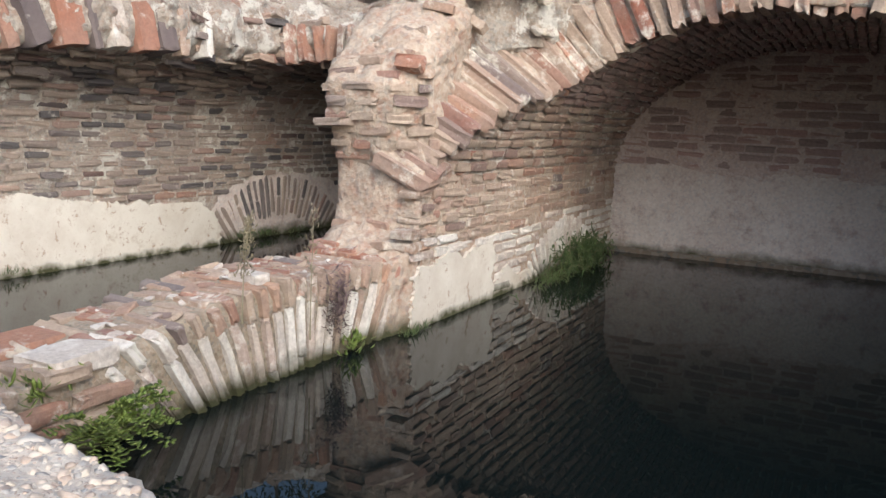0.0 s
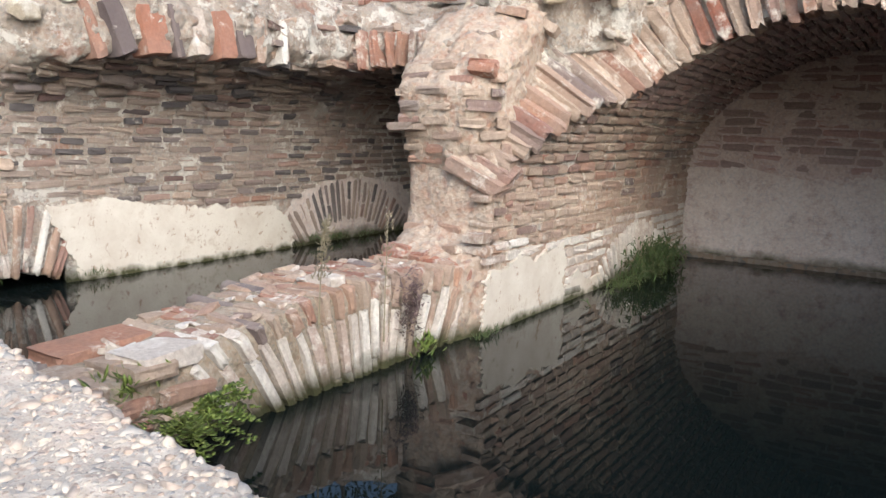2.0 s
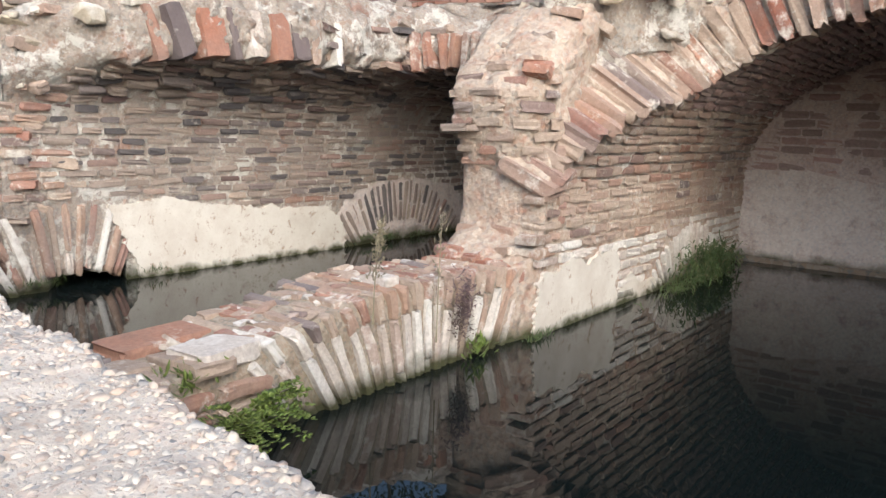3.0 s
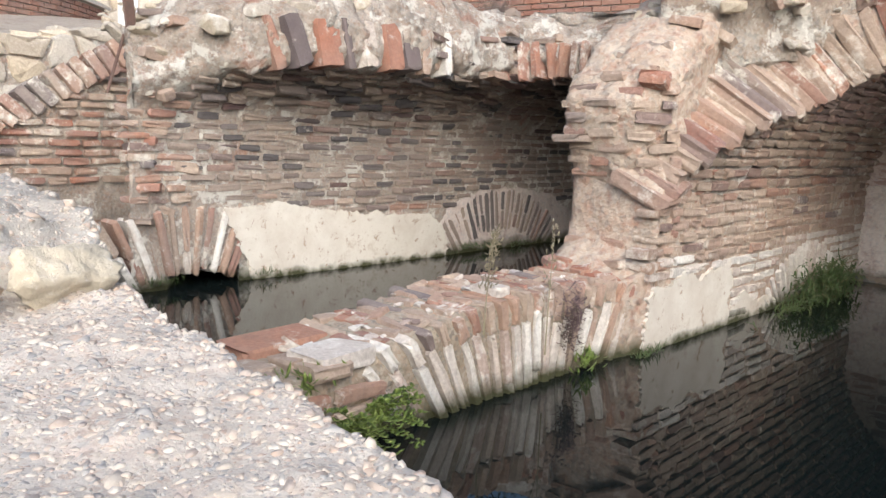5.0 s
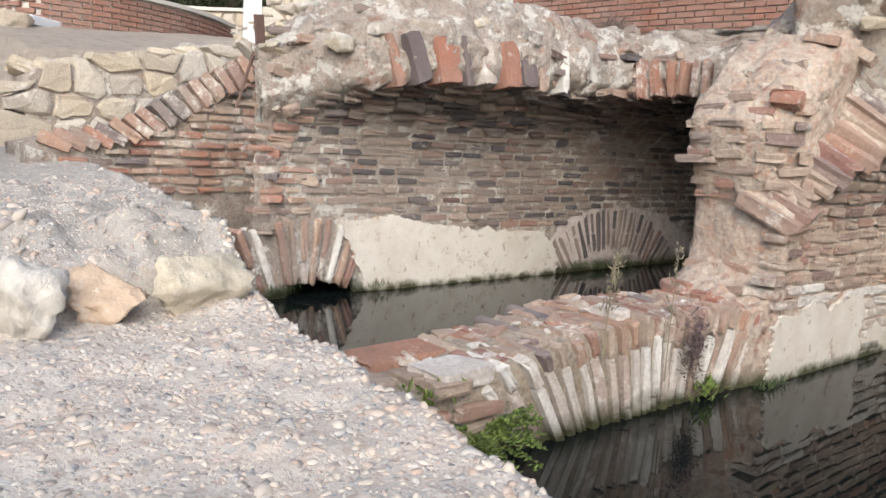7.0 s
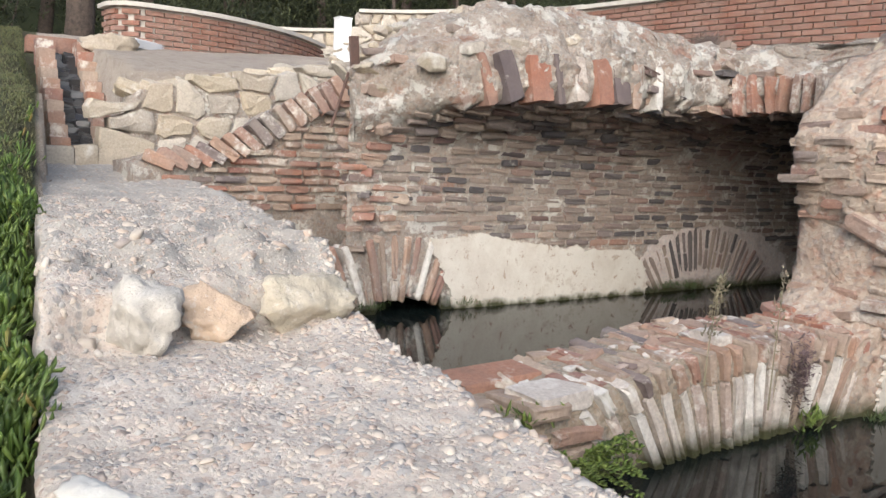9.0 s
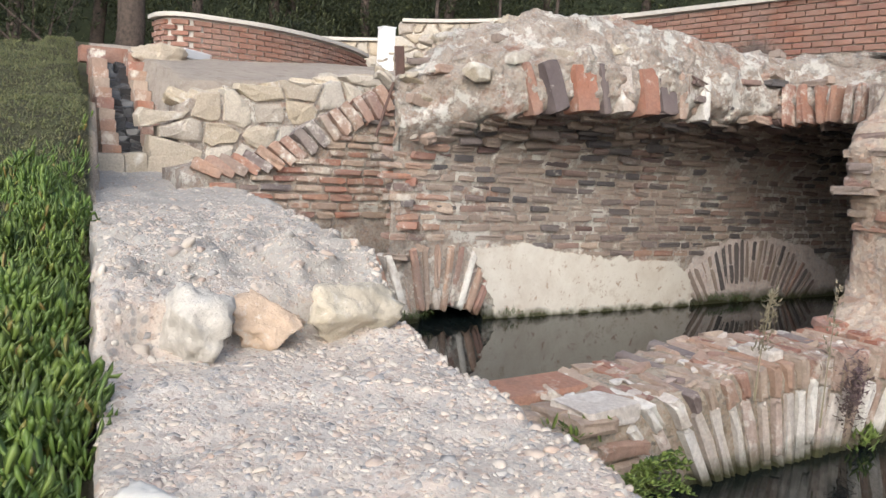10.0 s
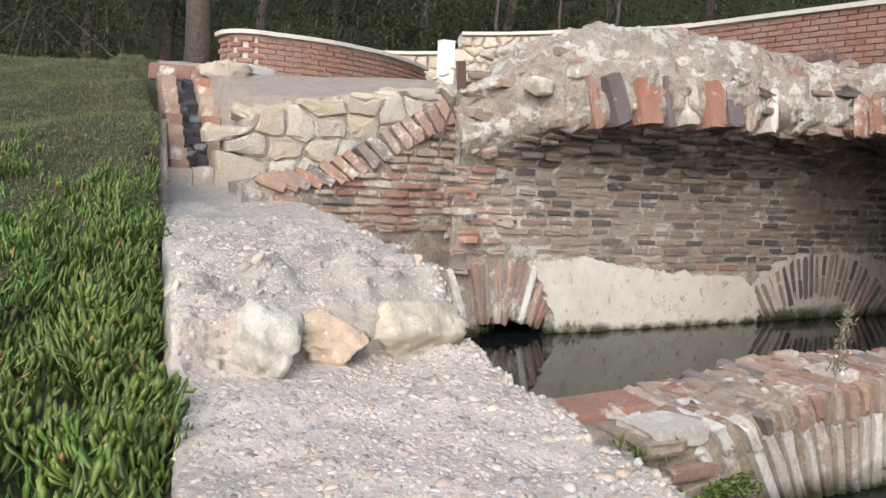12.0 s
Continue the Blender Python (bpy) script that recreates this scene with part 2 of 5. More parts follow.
def mesh_tris(name, V, F, material, smooth=False):
    V, F = np.asarray(V, dtype=np.float32).reshape(-1, 3), np.asarray(F, dtype=np.int32).reshape(-1, 3)
    me = bpy.data.meshes.new(name)
    me.vertices.add(len(V))
    me.vertices.foreach_set("co", V.ravel())
    me.loops.add(len(F) * 3)
    me.loops.foreach_set("vertex_index", F.ravel())
    me.polygons.add(len(F))
    me.polygons.foreach_set("loop_start", np.arange(0, len(F) * 3, 3, dtype=np.int32))
    me.polygons.foreach_set("use_smooth", np.full(len(F), smooth))
    me.update(calc_edges=True)
    me.materials.append(material)
    return me


def part(name, data, material=None, parent=None, label=""):
    """One mesh object, from a bmesh or a mesh, under its thing."""
    if isinstance(data, bmesh.types.BMesh):
        me = bpy.data.meshes.new(name)
        data.to_mesh(me)
        data.free()
        me.materials.append(material)
        data = me
    ob = new(name, data)
    if parent:
        ob.parent = parent
    if label:
        tagged(ob, label)
    return ob


def hull_mesh(points):
    bm = bmesh.new()
    for p in points:
        bm.verts.new(p)
    got = bmesh.ops.convex_hull(bm, input=bm.verts)
    inner = [v for v in got["geom_interior"] if isinstance(v, bmesh.types.BMVert)]
    bmesh.ops.delete(bm, geom=inner, context="VERTS")
    bmesh.ops.triangulate(bm, faces=bm.faces)
    bmesh.ops.recalc_face_normals(bm, faces=bm.faces)
    bm.verts.index_update()
    V = np.array([v.co[:] for v in bm.verts])
    F = np.array([[v.index for v in f.verts] for f in bm.faces])
    bm.free()
    return V, F


def block_shape(dims, chamfer, jitter, r):
    """A worn block: box with cut edges and shifted corners."""
    pts = []
    for sx in (-1, 1):
        for sy in (-1, 1):
            for sz in (-1, 1):
                c = np.array([sx, sy, sz]) * np.array(dims) / 2
                c = c + r.normal(0, jitter, 3)
                k = np.full(3, chamfer * r.uniform(0.5, 1.5))
                for axis in range(3):
                    q = c.copy()
                    q[axis] -= (sx, sy, sz)[axis] * k[axis]
                    pts.append(q)
    return hull_mesh(pts)


def worn_block(dims, r, rad=0.009, jitter=0.0032, chip=0.2):
    """An old block with rounded, crumbled edges; its face looks along the second axis."""
    h = np.array(dims) / 2
    rad = min(rad, h.min() * 0.6)
    lines = [np.array([-1, -0.78, 0.78, 1.0]), np.array([-1, 0.6, 1.0]), np.array([-1, -0.36, 0.36, 1.0])]
    lines[0][1:3] += r.uniform(-0.25, 0.1, 2) * np.array([-1, 1])
    idx, V, F = {}, [], []

    def vert(*ijk):
        if ijk not in idx:
            p = np.array([lines[a][k] for a, k in enumerate(ijk)]) * h
            q = np.clip(p, -(h - rad), h - rad)
            d = p - q
            p = q + rad * d / max(np.linalg.norm(d), 1e-9)
            if (np.abs(d) > 1e-6).sum() == 3 and r.random() < chip:
                p = p - np.sign(p) * np.minimum(h * np.array([0.09, 0.12, 0.22]), 0.013) * r.uniform(0.3, 1.3, 3)
            idx[ijk] = len(V)
            V.append(p + r.normal(0, jitter, 3) * np.array([1.6, 1.2, 0.8]))
        return idx[ijk]

    a, b, c = (len(k) - 1 for k in lines)
    for ax, (m, n, o) in enumerate(((b, c, a), (a, c, b), (a, b, c))):
        for side in (0, o):
            for i in range(m):
                for j in range(n):
                    q = [(side, u, v) if ax == 0 else (u, side, v) if ax == 1 else (u, v, side) for u, v in ((i, j), (i + 1, j), (i + 1, j + 1), (i, j + 1))]
                    q = [vert(*k) for k in q]
                    if (side == 0) != (ax == 1):
                        q = q[::-1]
                    F += [(q[0], q[1], q[2]), (q[0], q[2], q[3])]
    return np.array(V), np.array(F)


def stone_shape(r, n=22, power=0.55):
    """A rough quarry stone about one metre across."""
    d = r.normal(0, 1, (n, 3))
    d /= np.linalg.norm(d, axis=1)[:, None]
    d = np.sign(d) * np.abs(d) ** power
    d /= np.linalg.norm(d, axis=1)[:, None] ** 0.45
    return hull_mesh(d * 0.5 * r.uniform(0.86, 1.1, (n, 1)))


class Kit:
    """Variants of one kind of piece, laid singly as parts or joined."""

    def __init__(self, name, single, joined, shapes, dims, smooth=False):
        self.name, self.dims, self.shapes, self.joined = name, np.array(dims), shapes, joined
        self.meshes = [mesh_tris(name, v, f, single, smooth) for v, f in shapes]
        self.smooth = smooth

    def lay(self, parent, places, keep=300, near=None):
        """places: (centre, axes as rows, size along the axes). The first ones in the plan become parts, the rest one part."""
        if near is not None:
            places = sorted(places, key=lambda p: (p[0][0] - near[0]) ** 2 + (p[0][1] - near[1]) ** 2)
        VV, FF, n = [], [], 0
        for i, (c, ax, size) in enumerate(places):
            k = int(rng.integers(len(self.meshes)))
            M = np.eye(4)
            M[:3, :3] = (np.array(ax) * (np.array(size) / self.dims)[:, None]).T
            M[:3, 3] = c
            if i < keep:
                ob = new(self.name, self.meshes[k])
                ob.parent = parent
                ob.matrix_basis = Matrix(M.tolist())
            else:
                v, f = self.shapes[k]
                VV.append(v @ M[:3, :3].T + M[:3, 3])
                FF.append(f + n)
                n += len(v)
        if VV:
            ob = part(self.name + "work", mesh_tris(self.name + "work", np.vstack(VV), np.vstack(FF), self.joined, self.smooth), parent=parent)
            tagged(ob, kind="stuff")


BR = (0.26, 0.16, 0.052)
kit_r = np.random.default_rng(11)


def brick_kit(single, joined, dims=BR, chamfer=0.011, jitter=0.0065, name="brick", n=9):
    if chamfer < 0.006:
        return Kit(name, single, joined, [block_shape(dims, chamfer, jitter, kit_r) for _ in range(n)], dims)
    return Kit(name, single, joined, [worn_block(dims, kit_r) for _ in range(n + 15)], dims)


k_red, k_brown, k_pink = brick_kit(m_red, m_red_j), brick_kit(m_brown, m_brown_j), brick_kit(m_pink, m_pink_j)
TILE = (0.34, 0.22, 0.12)
m_tile_red = brick_material("red_tile", [(0.0, (0.40, 0.155, 0.095)), (1.0, (0.46, 0.25, 0.165))], lime=0.6, dust=0.3)
m_tile_dark = brick_material("dark_tile", [(0.0, (0.13, 0.105, 0.11)), (1.0, (0.19, 0.15, 0.145))], lime=0.6, dust=0.15)
k_tile_red, k_tile_brown, k_tile_pink, k_tile_pale = (brick_kit(a, a, TILE, name="tile", n=1) for a in (m_tile_red, m_tile_dark, m_pink, m_pale))
k_pale, k_vault = brick_kit(m_pale, m_pale_j), brick_kit(m_vault, m_vault_j)
k_garden = brick_kit(m_garden, m_garden_j, (0.25, 0.12, 0.055), 0.004, 0.0015)
k_block = Kit("stone", m_stone, m_stone_j, [worn_block((0.4, 0.34, 0.3), kit_r, 0.035, 0.013, 0.4) for _ in range(14)], (0.4, 0.34, 0.3))
k_stone = Kit("stone", m_stone, m_stone_j, [stone_shape(kit_r, 34) for _ in range(16)], (1, 1, 1))


k_lime = Kit("stone", m_pale, m_pale_j, [stone_shape(kit_r, 26) for _ in range(12)], (1, 1, 1))


def turn(ax, r, amount):
    """Axes (rows) turned a little at random."""
    e = Euler(r.normal(0, amount, 3)).to_matrix()
    return np.array(ax) @ np.array(e).T


def loft(name, sections, material, rough=0.03, scale=3.0, parent=None, fine=0.012, smooth=True, closed=True, calm=None):
    """A solid through closed sections of equal point count, with a broken, uneven surface."""
    V = np.array(sections, dtype=float)
    n, m, _ = V.shape
    out = V.reshape(-1, 3).copy()
    for i, p in enumerate(out):
        a = noise.noise_vector(Vector(p) * scale) * 0.8 + noise.noise_vector(Vector(p) * scale * 2.2) * 0.5
        b = noise.noise_vector(Vector(p) * scale * 5.5)
        k = calm(p) if calm else 1.0
        out[i] = p + k * (rough * np.array(a) + fine * np.array(b))
    F = []
    for i in range(n - 1):
        for j in range(m if closed else m - 1):
            a, b, c, d = i * m + j, i * m + (j + 1) % m, (i + 1) * m + (j + 1) % m, (i + 1) * m + j
            F += [(a, b, c), (a, c, d)]
    if closed:
        for i, flip in ((0, True), (n - 1, False)):
            mid = len(out)
            out = np.vstack([out, out[i * m:(i + 1) * m].mean(0)])
            for j in range(m):
                t = (i * m + j, i * m + (j + 1) % m, mid)
                F.append(t[::-1] if flip else t)
    me = mesh_tris(name, out, F, material, smooth)
    bm = bmesh.new()
    bm.from_mesh(me)
    bmesh.ops.recalc_face_normals(bm, faces=bm.faces)
    bm.to_mesh(me)
    bm.free()
    return part(name, me, parent=parent)


def resample(points, n, closed=True):
    P = np.array(points, dtype=float)
    if closed:
        P = np.vstack([P, P[:1]])
    d = np.r_[0, np.cumsum(np.linalg.norm(np.diff(P, axis=0), axis=1))]
    t = np.linspace(0, d[-1], n + 1)[:-1] if closed else np.linspace(0, d[-1], n)
    return np.stack([np.interp(t, d, P[:, k]) for k in range(P.shape[1])], 1)


def lerp(x, xs, ys):
    return float(np.interp(x, xs, ys))


def along_profile(prof):
    """Arc length, points and outward normals of a profile in x and z."""
    P = np.array(prof)
    d = np.r_[0, np.cumsum(np.linalg.norm(np.diff(P, axis=0), axis=1))]
    return d, P


def courses(prof, y0, y1, pitch, r, skip, face=1, lengths=(0.15, 0.30), depth=0.15, height=0.052, proud=0.012, wobble=0.012, ruin=lambda z: 1.0):
    """Bricks in level courses on a wall that runs along y: the profile gives x and z of its face, face the side it looks to."""
    d, P = along_profile(prof)
    res, v = [], pitch * 0.5
    while v < d[-1]:
        y = y0 - r.uniform(0, 0.2)
        while y < y1:
            ln = r.uniform(*lengths)
            yc = y + ln / 2
            vv = v + wobble * noise.noise(Vector((yc * 1.3, v * 3.0, 4.0)))
            x, z = np.interp(vv, d, P[:, 0]), np.interp(vv, d, P[:, 1])
            x2, z2 = np.interp(vv + 0.02, d, P[:, 0]), np.interp(vv + 0.02, d, P[:, 1])
            tan = np.array([x2 - x, 0, z2 - z])
            tan /= max(np.linalg.norm(tan), 1e-6)
            nor = np.array([tan[2], 0, -tan[0]]) * face
            if not skip(yc, vv, z, x):
                h = height * r.uniform(0.8, 1.15)
                dp = depth * r.uniform(0.8, 1.1)
                k = ruin(z)
                out = proud * (0.5 + 0.5 * k) + r.normal(0, 0.006) * k
                c = np.array([x, yc, z]) + nor * (out - dp / 2)
                ax = turn([(0, 1, 0), nor, tan], r, 0.022 * k)
                res.append((c, ax, (ln - r.uniform(0.014, 0.04), dp, h)))
            y += ln
        v += pitch * r.uniform(0.94, 1.06)
    return res


def fan(centre, rad_in, top, a0, a1, step, r, thick=0.062, depth=0.2, split=0.5, x=0.0, face=1, jit=0.01):
    """Voussoirs of a flush arch on a wall along y: from the inner radius up to a top line, or a radius where top is a number."""
    cy, cz = centre
    res, a = [], a0
    while a <= a1:
        dy, dz = math.sin(a), math.cos(a)
        if callable(top):
            rr = rad_in + 0.05
            while rr < rad_in + 0.7 and cz + rr * dz < top(cy + rr * dy):
                rr += 0.01
        else:
            rr = top
        r0 = rad_in + r.uniform(-0.02, 0.02)
        cuts = [r0, rr + r.uniform(-0.015, 0.015)]
        if r.random() < split:
            cuts.insert(1, r0 + (cuts[-1] - r0) * r.uniform(0.3, 0.7))
        for b0, b1 in zip(cuts, cuts[1:]):
            if b1 - b0 < 0.04:
                continue
            rc = (b0 + b1) / 2
            c = np.array([x + face * (r.normal(0, jit) - depth / 2), cy + rc * dy, cz + rc * dz])
            ax = turn([(0, dy, dz), (face, 0, 0), (0, dz * face, -dy * face)], r, 0.025)
            res.append((c, ax, (b1 - b0 - 0.012, depth, thick * r.uniform(0.85, 1.15))))
        a += step * r.uniform(0.92, 1.08)
    return res


def patch(name, outline, axis_u, axis_v, origin, normal, thick, material, parent=None, label="", step=0.05, r=None):
    """A sheet of plaster with a ragged outline that stands a little proud of its wall."""
    O, U, W, N = (np.array(k, dtype=float) for k in (origin, axis_u, axis_v, normal))
    pts = resample(outline, 260)
    ragged = []
    for i, (u, v) in enumerate(pts):
        k = 0.06 * noise.noise(Vector((u * 6, v * 6, 1.0))) + 0.035 * noise.noise(Vector((u * 19, v * 19, 5.0)))
        c = np.mean(pts, 0)
        e = (np.array([u, v]) - c) / max(np.linalg.norm(np.array([u, v]) - c), 0.01)
        ragged.append(np.array([u, v]) + e * (k + 0.03 * noise.noise(Vector((u * 43, v * 43, 9.0)))))
    bm = bmesh.new()
    vs = [bm.verts.new(O + U * u + W * v + N * thick) for u, v in ragged]
    f = bm.faces.new(vs)
    ret = bmesh.ops.extrude_face_region(bm, geom=[f])
    low = [v for v in ret["geom"] if isinstance(v, bmesh.types.BMVert)]
    bmesh.ops.translate(bm, verts=low, vec=Vector(-N * (thick + 0.03)))
    bmesh.ops.triangulate(bm, faces=bm.faces)
    bmesh.ops.recalc_face_normals(bm, faces=bm.faces)
    return part(name, bm, material, parent, label)


def cut_half(poly, p, n):
    """The part of a polygon on the side of p that n points away from."""
    res = []
    for a, b in zip(poly, poly[1:] + poly[:1]):
        da, db = (a - p) @ n, (b - p) @ n
        if da <= 0:
            res.append(a)
        if da * db < 0:
            res.append(a + (b - a) * da / (da - db))
    return res


def cell_wall(parent, s0, s1, z0, top, at, wide, high, r, depth=0.22, gap=0.012):
    """Rubble stones fitted to one another on a wall: at(s) gives a foot point, the way along and the way out."""
    seeds, row, z = [], 0, z0 + high / 2
    while z < max(top(s) for s in np.linspace(s0, s1, 12)):
        s = s0 + wide * (0.25 + 0.5 * (row % 2))
        while s < s1:
            if z < top(s) - high * 0.2:
                seeds.append(np.array([s + r.uniform(-0.3, 0.3) * wide, z + r.uniform(-0.3, 0.3) * high]))
            s += wide * r.uniform(0.75, 1.3)
        z += high * r.uniform(0.9, 1.1)
        row += 1
    k = wide / high
    for c in seeds:
        t = top(c[0])
        w, h = wide * 1.1, high * 1.1
        poly = [c + np.array(q) for q in ((-w, -h), (w, -h), (w, h), (-w, h))]
        poly = cut_half(poly, np.array([0, t]), np.array([0, 1.0]))
        for o in seeds:
            d = o - c
            if o is c or abs(d[0]) > 2.5 * wide or abs(d[1]) > 2.5 * high:
                continue
            n = np.array([d[0] / k, d[1] * k])
            poly = cut_half(poly, (c + o) / 2, n / np.linalg.norm(n))
        if len(poly) < 3:
            continue
        m = np.mean(poly, 0)
        line = resample(poly, 11) + r.normal(0, 0.006, (11, 2))
        P0, u, n = at(m[0])
        rings = []
        for inset, out in ((gap, -depth), (gap, -0.03), (gap + 0.016, r.uniform(0.0, 0.015)), (gap + 0.055, r.uniform(0.008, 0.02))):
            ring = []
            for q in line:
                e = m - q
                q = q + e * min(0.8, inset / max(np.linalg.norm(e), 0.01))
                ring.append((q[0] - m[0]) * u + (q[1] - m[1]) * np.array([0, 0, 1.0]) + n * (out + r.normal(0, 0.005)))
            rings.append(ring)
        V = np.array(sum(rings, []) + [np.mean(rings[-1], 0) + n * 0.006])
        F = [(len(V) - 1, 33 + i, 33 + (i + 1) % 11) for i in range(11)]
        for a in (0, 11, 22):
            for i in range(11):
                i2 = (i + 1) % 11
                F += [(a + i, a + i2, a + 11 + i2), (a + i, a + 11 + i2, a + 11 + i)]
        ob = part("stone", mesh_tris("stone", V, F, m_stone), parent=parent)
        ob.matrix_basis = Matrix.Translation(P0 + np.array([0, 0, m[1]]))


def scatter_mesh(name, shapes, places, material, smooth=False):
    """Many small solids as one mesh: places are (centre, 3x3 matrix)."""
    VV, FF, n = [], [], 0
    for c, M in places:
        v, f = shapes[int(rng.integers(len(shapes)))]
        VV.append(v @ np.array(M).T + c)
        FF.append(f + n)
        n += len(v)
    return mesh_tris(name, np.vstack(VV), np.vstack(FF), material, smooth)


def rand_rot(r):
    q = r.normal(0, 1, 4)
    q /= np.linalg.norm(q)
    w, x, y, z = q
    return np.array([[1 - 2 * (y * y + z * z), 2 * (x * y - z * w), 2 * (x * z + y * w)], [2 * (x * y + z * w), 1 - 2 * (x * x + z * z), 2 * (y * z - x * w)], [2 * (x * z - y * w), 2 * (y * z + x * w), 1 - 2 * (x * x + y * y)]])

# ---- the two vaulted pools ----
SPINE_X, SPINE_B, LEFT_X, END_Y = -2.59, -3.2, -5.68, 8.25
VC, VZ, VA, VB = -0.8, 0.8, 1.79, 1.2
R = np.random.default_rng(21)


def conc_in(x):
    return 1.07 + 0.16 * (-1.22 - x)


def conc_out(x):
    return 0.17 + 0.137 * (-2.2 - x)


# spine wall between the pools
def spine_front(y):
    return lerp(y, [3.9, 4.1, 4.22], [-2.66, -2.63, -2.60])


def spine_top(y):
    return lerp(y, [3.9, 4.14, 4.26, 4.31, 4.36, 4.46, 4.56, 4.74, 4.92, 5.3, 9], [0.36, 0.46, 0.58, 1.2, 1.5, 1.62, 1.74, 1.9, 2.06, 2.4, 2.5])


secs = []
for y in np.r_[np.linspace(3.9, 4.6, 45), np.linspace(4.66, 8.9, 60)]:
    xf, zt = spine_front(y), spine_top(y)
    secs.append([(x, y, z) for x, z in resample([(SPINE_B, -0.7), (xf, -0.7), (xf, min(1.0, zt)), (min(xf, -2.66) - 0.02, zt - 0.03), ((xf + SPINE_B) / 2, zt + 0.03), (SPINE_B, zt)], 110)])
spine = loft("wall_spine", secs, m_pier, 0.035, 4.0, calm=lambda p: 0.18 if p[0] > -2.68 and p[2] < 1.02 and p[1] > 4.4 else 1.0)
tagged(spine, "broken dividing wall of brick and lime mortar between the pools", "wall", kind="structure")

def pier_y(z):
    """Where the broken end of the spine wall stands."""
    return lerp(z, [0.3, 0.46, 0.6, 0.7, 0.9, 1.1, 1.3, 1.45, 1.58, 1.75, 1.95], [3.95, 4.06, 4.22, 4.31, 4.30, 4.2, 4.13, 4.11, 4.2, 4.36, 4.6])


secs = []
for z in np.linspace(0.3, 1.95, 70):
    py = pier_y(z) + 0.004
    secs.append([(x, y, z) for x, y in resample([(-3.19, py + 0.03), (-3.1, py), (-2.9, py + 0.005), (-2.73, py + 0.06), (-2.63, py + 0.17), (-2.61, py + 0.3), (-2.64, 5.0), (-3.19, 5.0)], 90)])
pier = loft("pier", secs, m_pier, 0.03, 4.5, parent=spine, fine=0.018)
tagged(pier, "crumbling broken end of brick and mortar")

# vault over the larger pool
right_edge = ([0.0, 0.12, 0.25, 0.36, 0.50, 0.62, 0.8, 1.0, 1.5, 2.2, 3.14], [4.16, 4.28, 4.43, 4.66, 4.97, 5.37, 5.6, 5.6, 5.48, 5.6, 5.6])


def vault_pt(a, k=0.0):
    """Point on the vault: angle from the springing over the spine, k metres outside the inner face."""
    n = np.array([-math.cos(a) / VA, math.sin(a) / VB])
    n /= np.linalg.norm(n)
    return np.array([VC - VA * math.cos(a), VZ + VB * math.sin(a)]) + n * k, n


secs = []
for a in np.linspace(0.05, math.pi, 70):
    ye = lerp(a, *right_edge) + 0.025
    th = lerp(a, [0, 0.5, 0.9, 1.4], [0.15, 0.2, 0.3, 0.44])
    poly = resample([(ye, 0.02), (END_Y + 0.5, 0.02), (END_Y + 0.5, th), (ye + 0.05, th)], 90)
    sec = []
    for y, k in poly:
        p, _ = vault_pt(a, k)
        sec.append((p[0], y, p[1]))
    secs.append(sec)
vault_r = loft("ceiling_vault", secs, m_mortar, 0.03, 4.0)
tagged(vault_r, "dark brick barrel vault broken open at its front", "vault", kind="structure")

# rubble over the vault
secs = []
for x in np.linspace(-2.95, 1.3, 60):
    ext = 1.24 + 1.16 * math.sqrt(max(0.0, 1 - ((x - VC) / 2.25) ** 2)) - 0.3
    y0 = lerp(x, [-3.0, -2.6, -2.3, -1.95, 1.4], [4.55, 4.82, 5.24, 5.64, 5.6])
    top = 2.52 + 0.12 * noise.noise(Vector((x * 1.5, 2, 0)))
    secs.append([(x, y, z) for y, z in resample([(y0 + 0.2, ext), (END_Y + 0.6, ext), (END_Y + 0.6, top), (y0 + 0.35, top), (y0 + 0.1, top - 0.18)], 60)])
fill = loft("wall_rubble_fill", secs, m_rubble, 0.08, 3.0, fine=0.03)
tagged(fill, "rubble and lime concrete over the broken vault", "rubble", kind="structure")

# end wall and the unseen side of the larger pool
secs = []
for x in np.linspace(SPINE_X - 0.1, 1.3, 40):
    secs.append([(x, y, z) for y, z in resample([(END_Y, -0.7), (END_Y, 2.3), (END_Y + 0.5, 2.3), (END_Y + 0.5, -0.7)], 70)])
end_wall = loft("wall_end", secs, m_vault_mortar, 0.012, 3.0, fine=0.006)
tagged(end_wall, "grey stuccoed end wall with bare brick above", "wall", kind="structure")
bm = bmesh.new()
bmesh.ops.create_cube(bm, size=1, matrix=Matrix.LocRotScale((1.25, 7.2, -0.1), None, (0.5, 3.4, 1.2)))
side = part("wall_side", bm, m_mortar)
tagged(side, "plain masonry side wall of the larger pool", "wall", kind="structure")
bm = bmesh.new()
bmesh.ops.create_cube(bm, size=1, matrix=Matrix.LocRotScale((1.25, 3.0, -0.1), None, (0.5, 4.9, 1.2)))
side_low = part("wall_side_low", bm, m_mortar)
tagged(side_low, "low masonry side wall of the larger pool", "wall", kind="structure")
secs = []
for x in np.linspace(SPINE_X, 1.0, 50):
    secs.append([(x, y, z) for y, z in resample([(END_Y - 0.09, -0.1), (END_Y - 0.085, 0.035), (END_Y + 0.02, 0.055), (END_Y + 0.02, -0.1)], 20)])
ledge = loft("trim_ledge", secs, m_soil, 0.012, 6.0, fine=0.008)
tagged(ledge, "mossy ledge along the foot of the end wall", "ledge", kind="structure")

# left wall with the stump of its vault
LC, LZ, LB = -4.44, 1.2, 0.52
LA = LC - LEFT_X


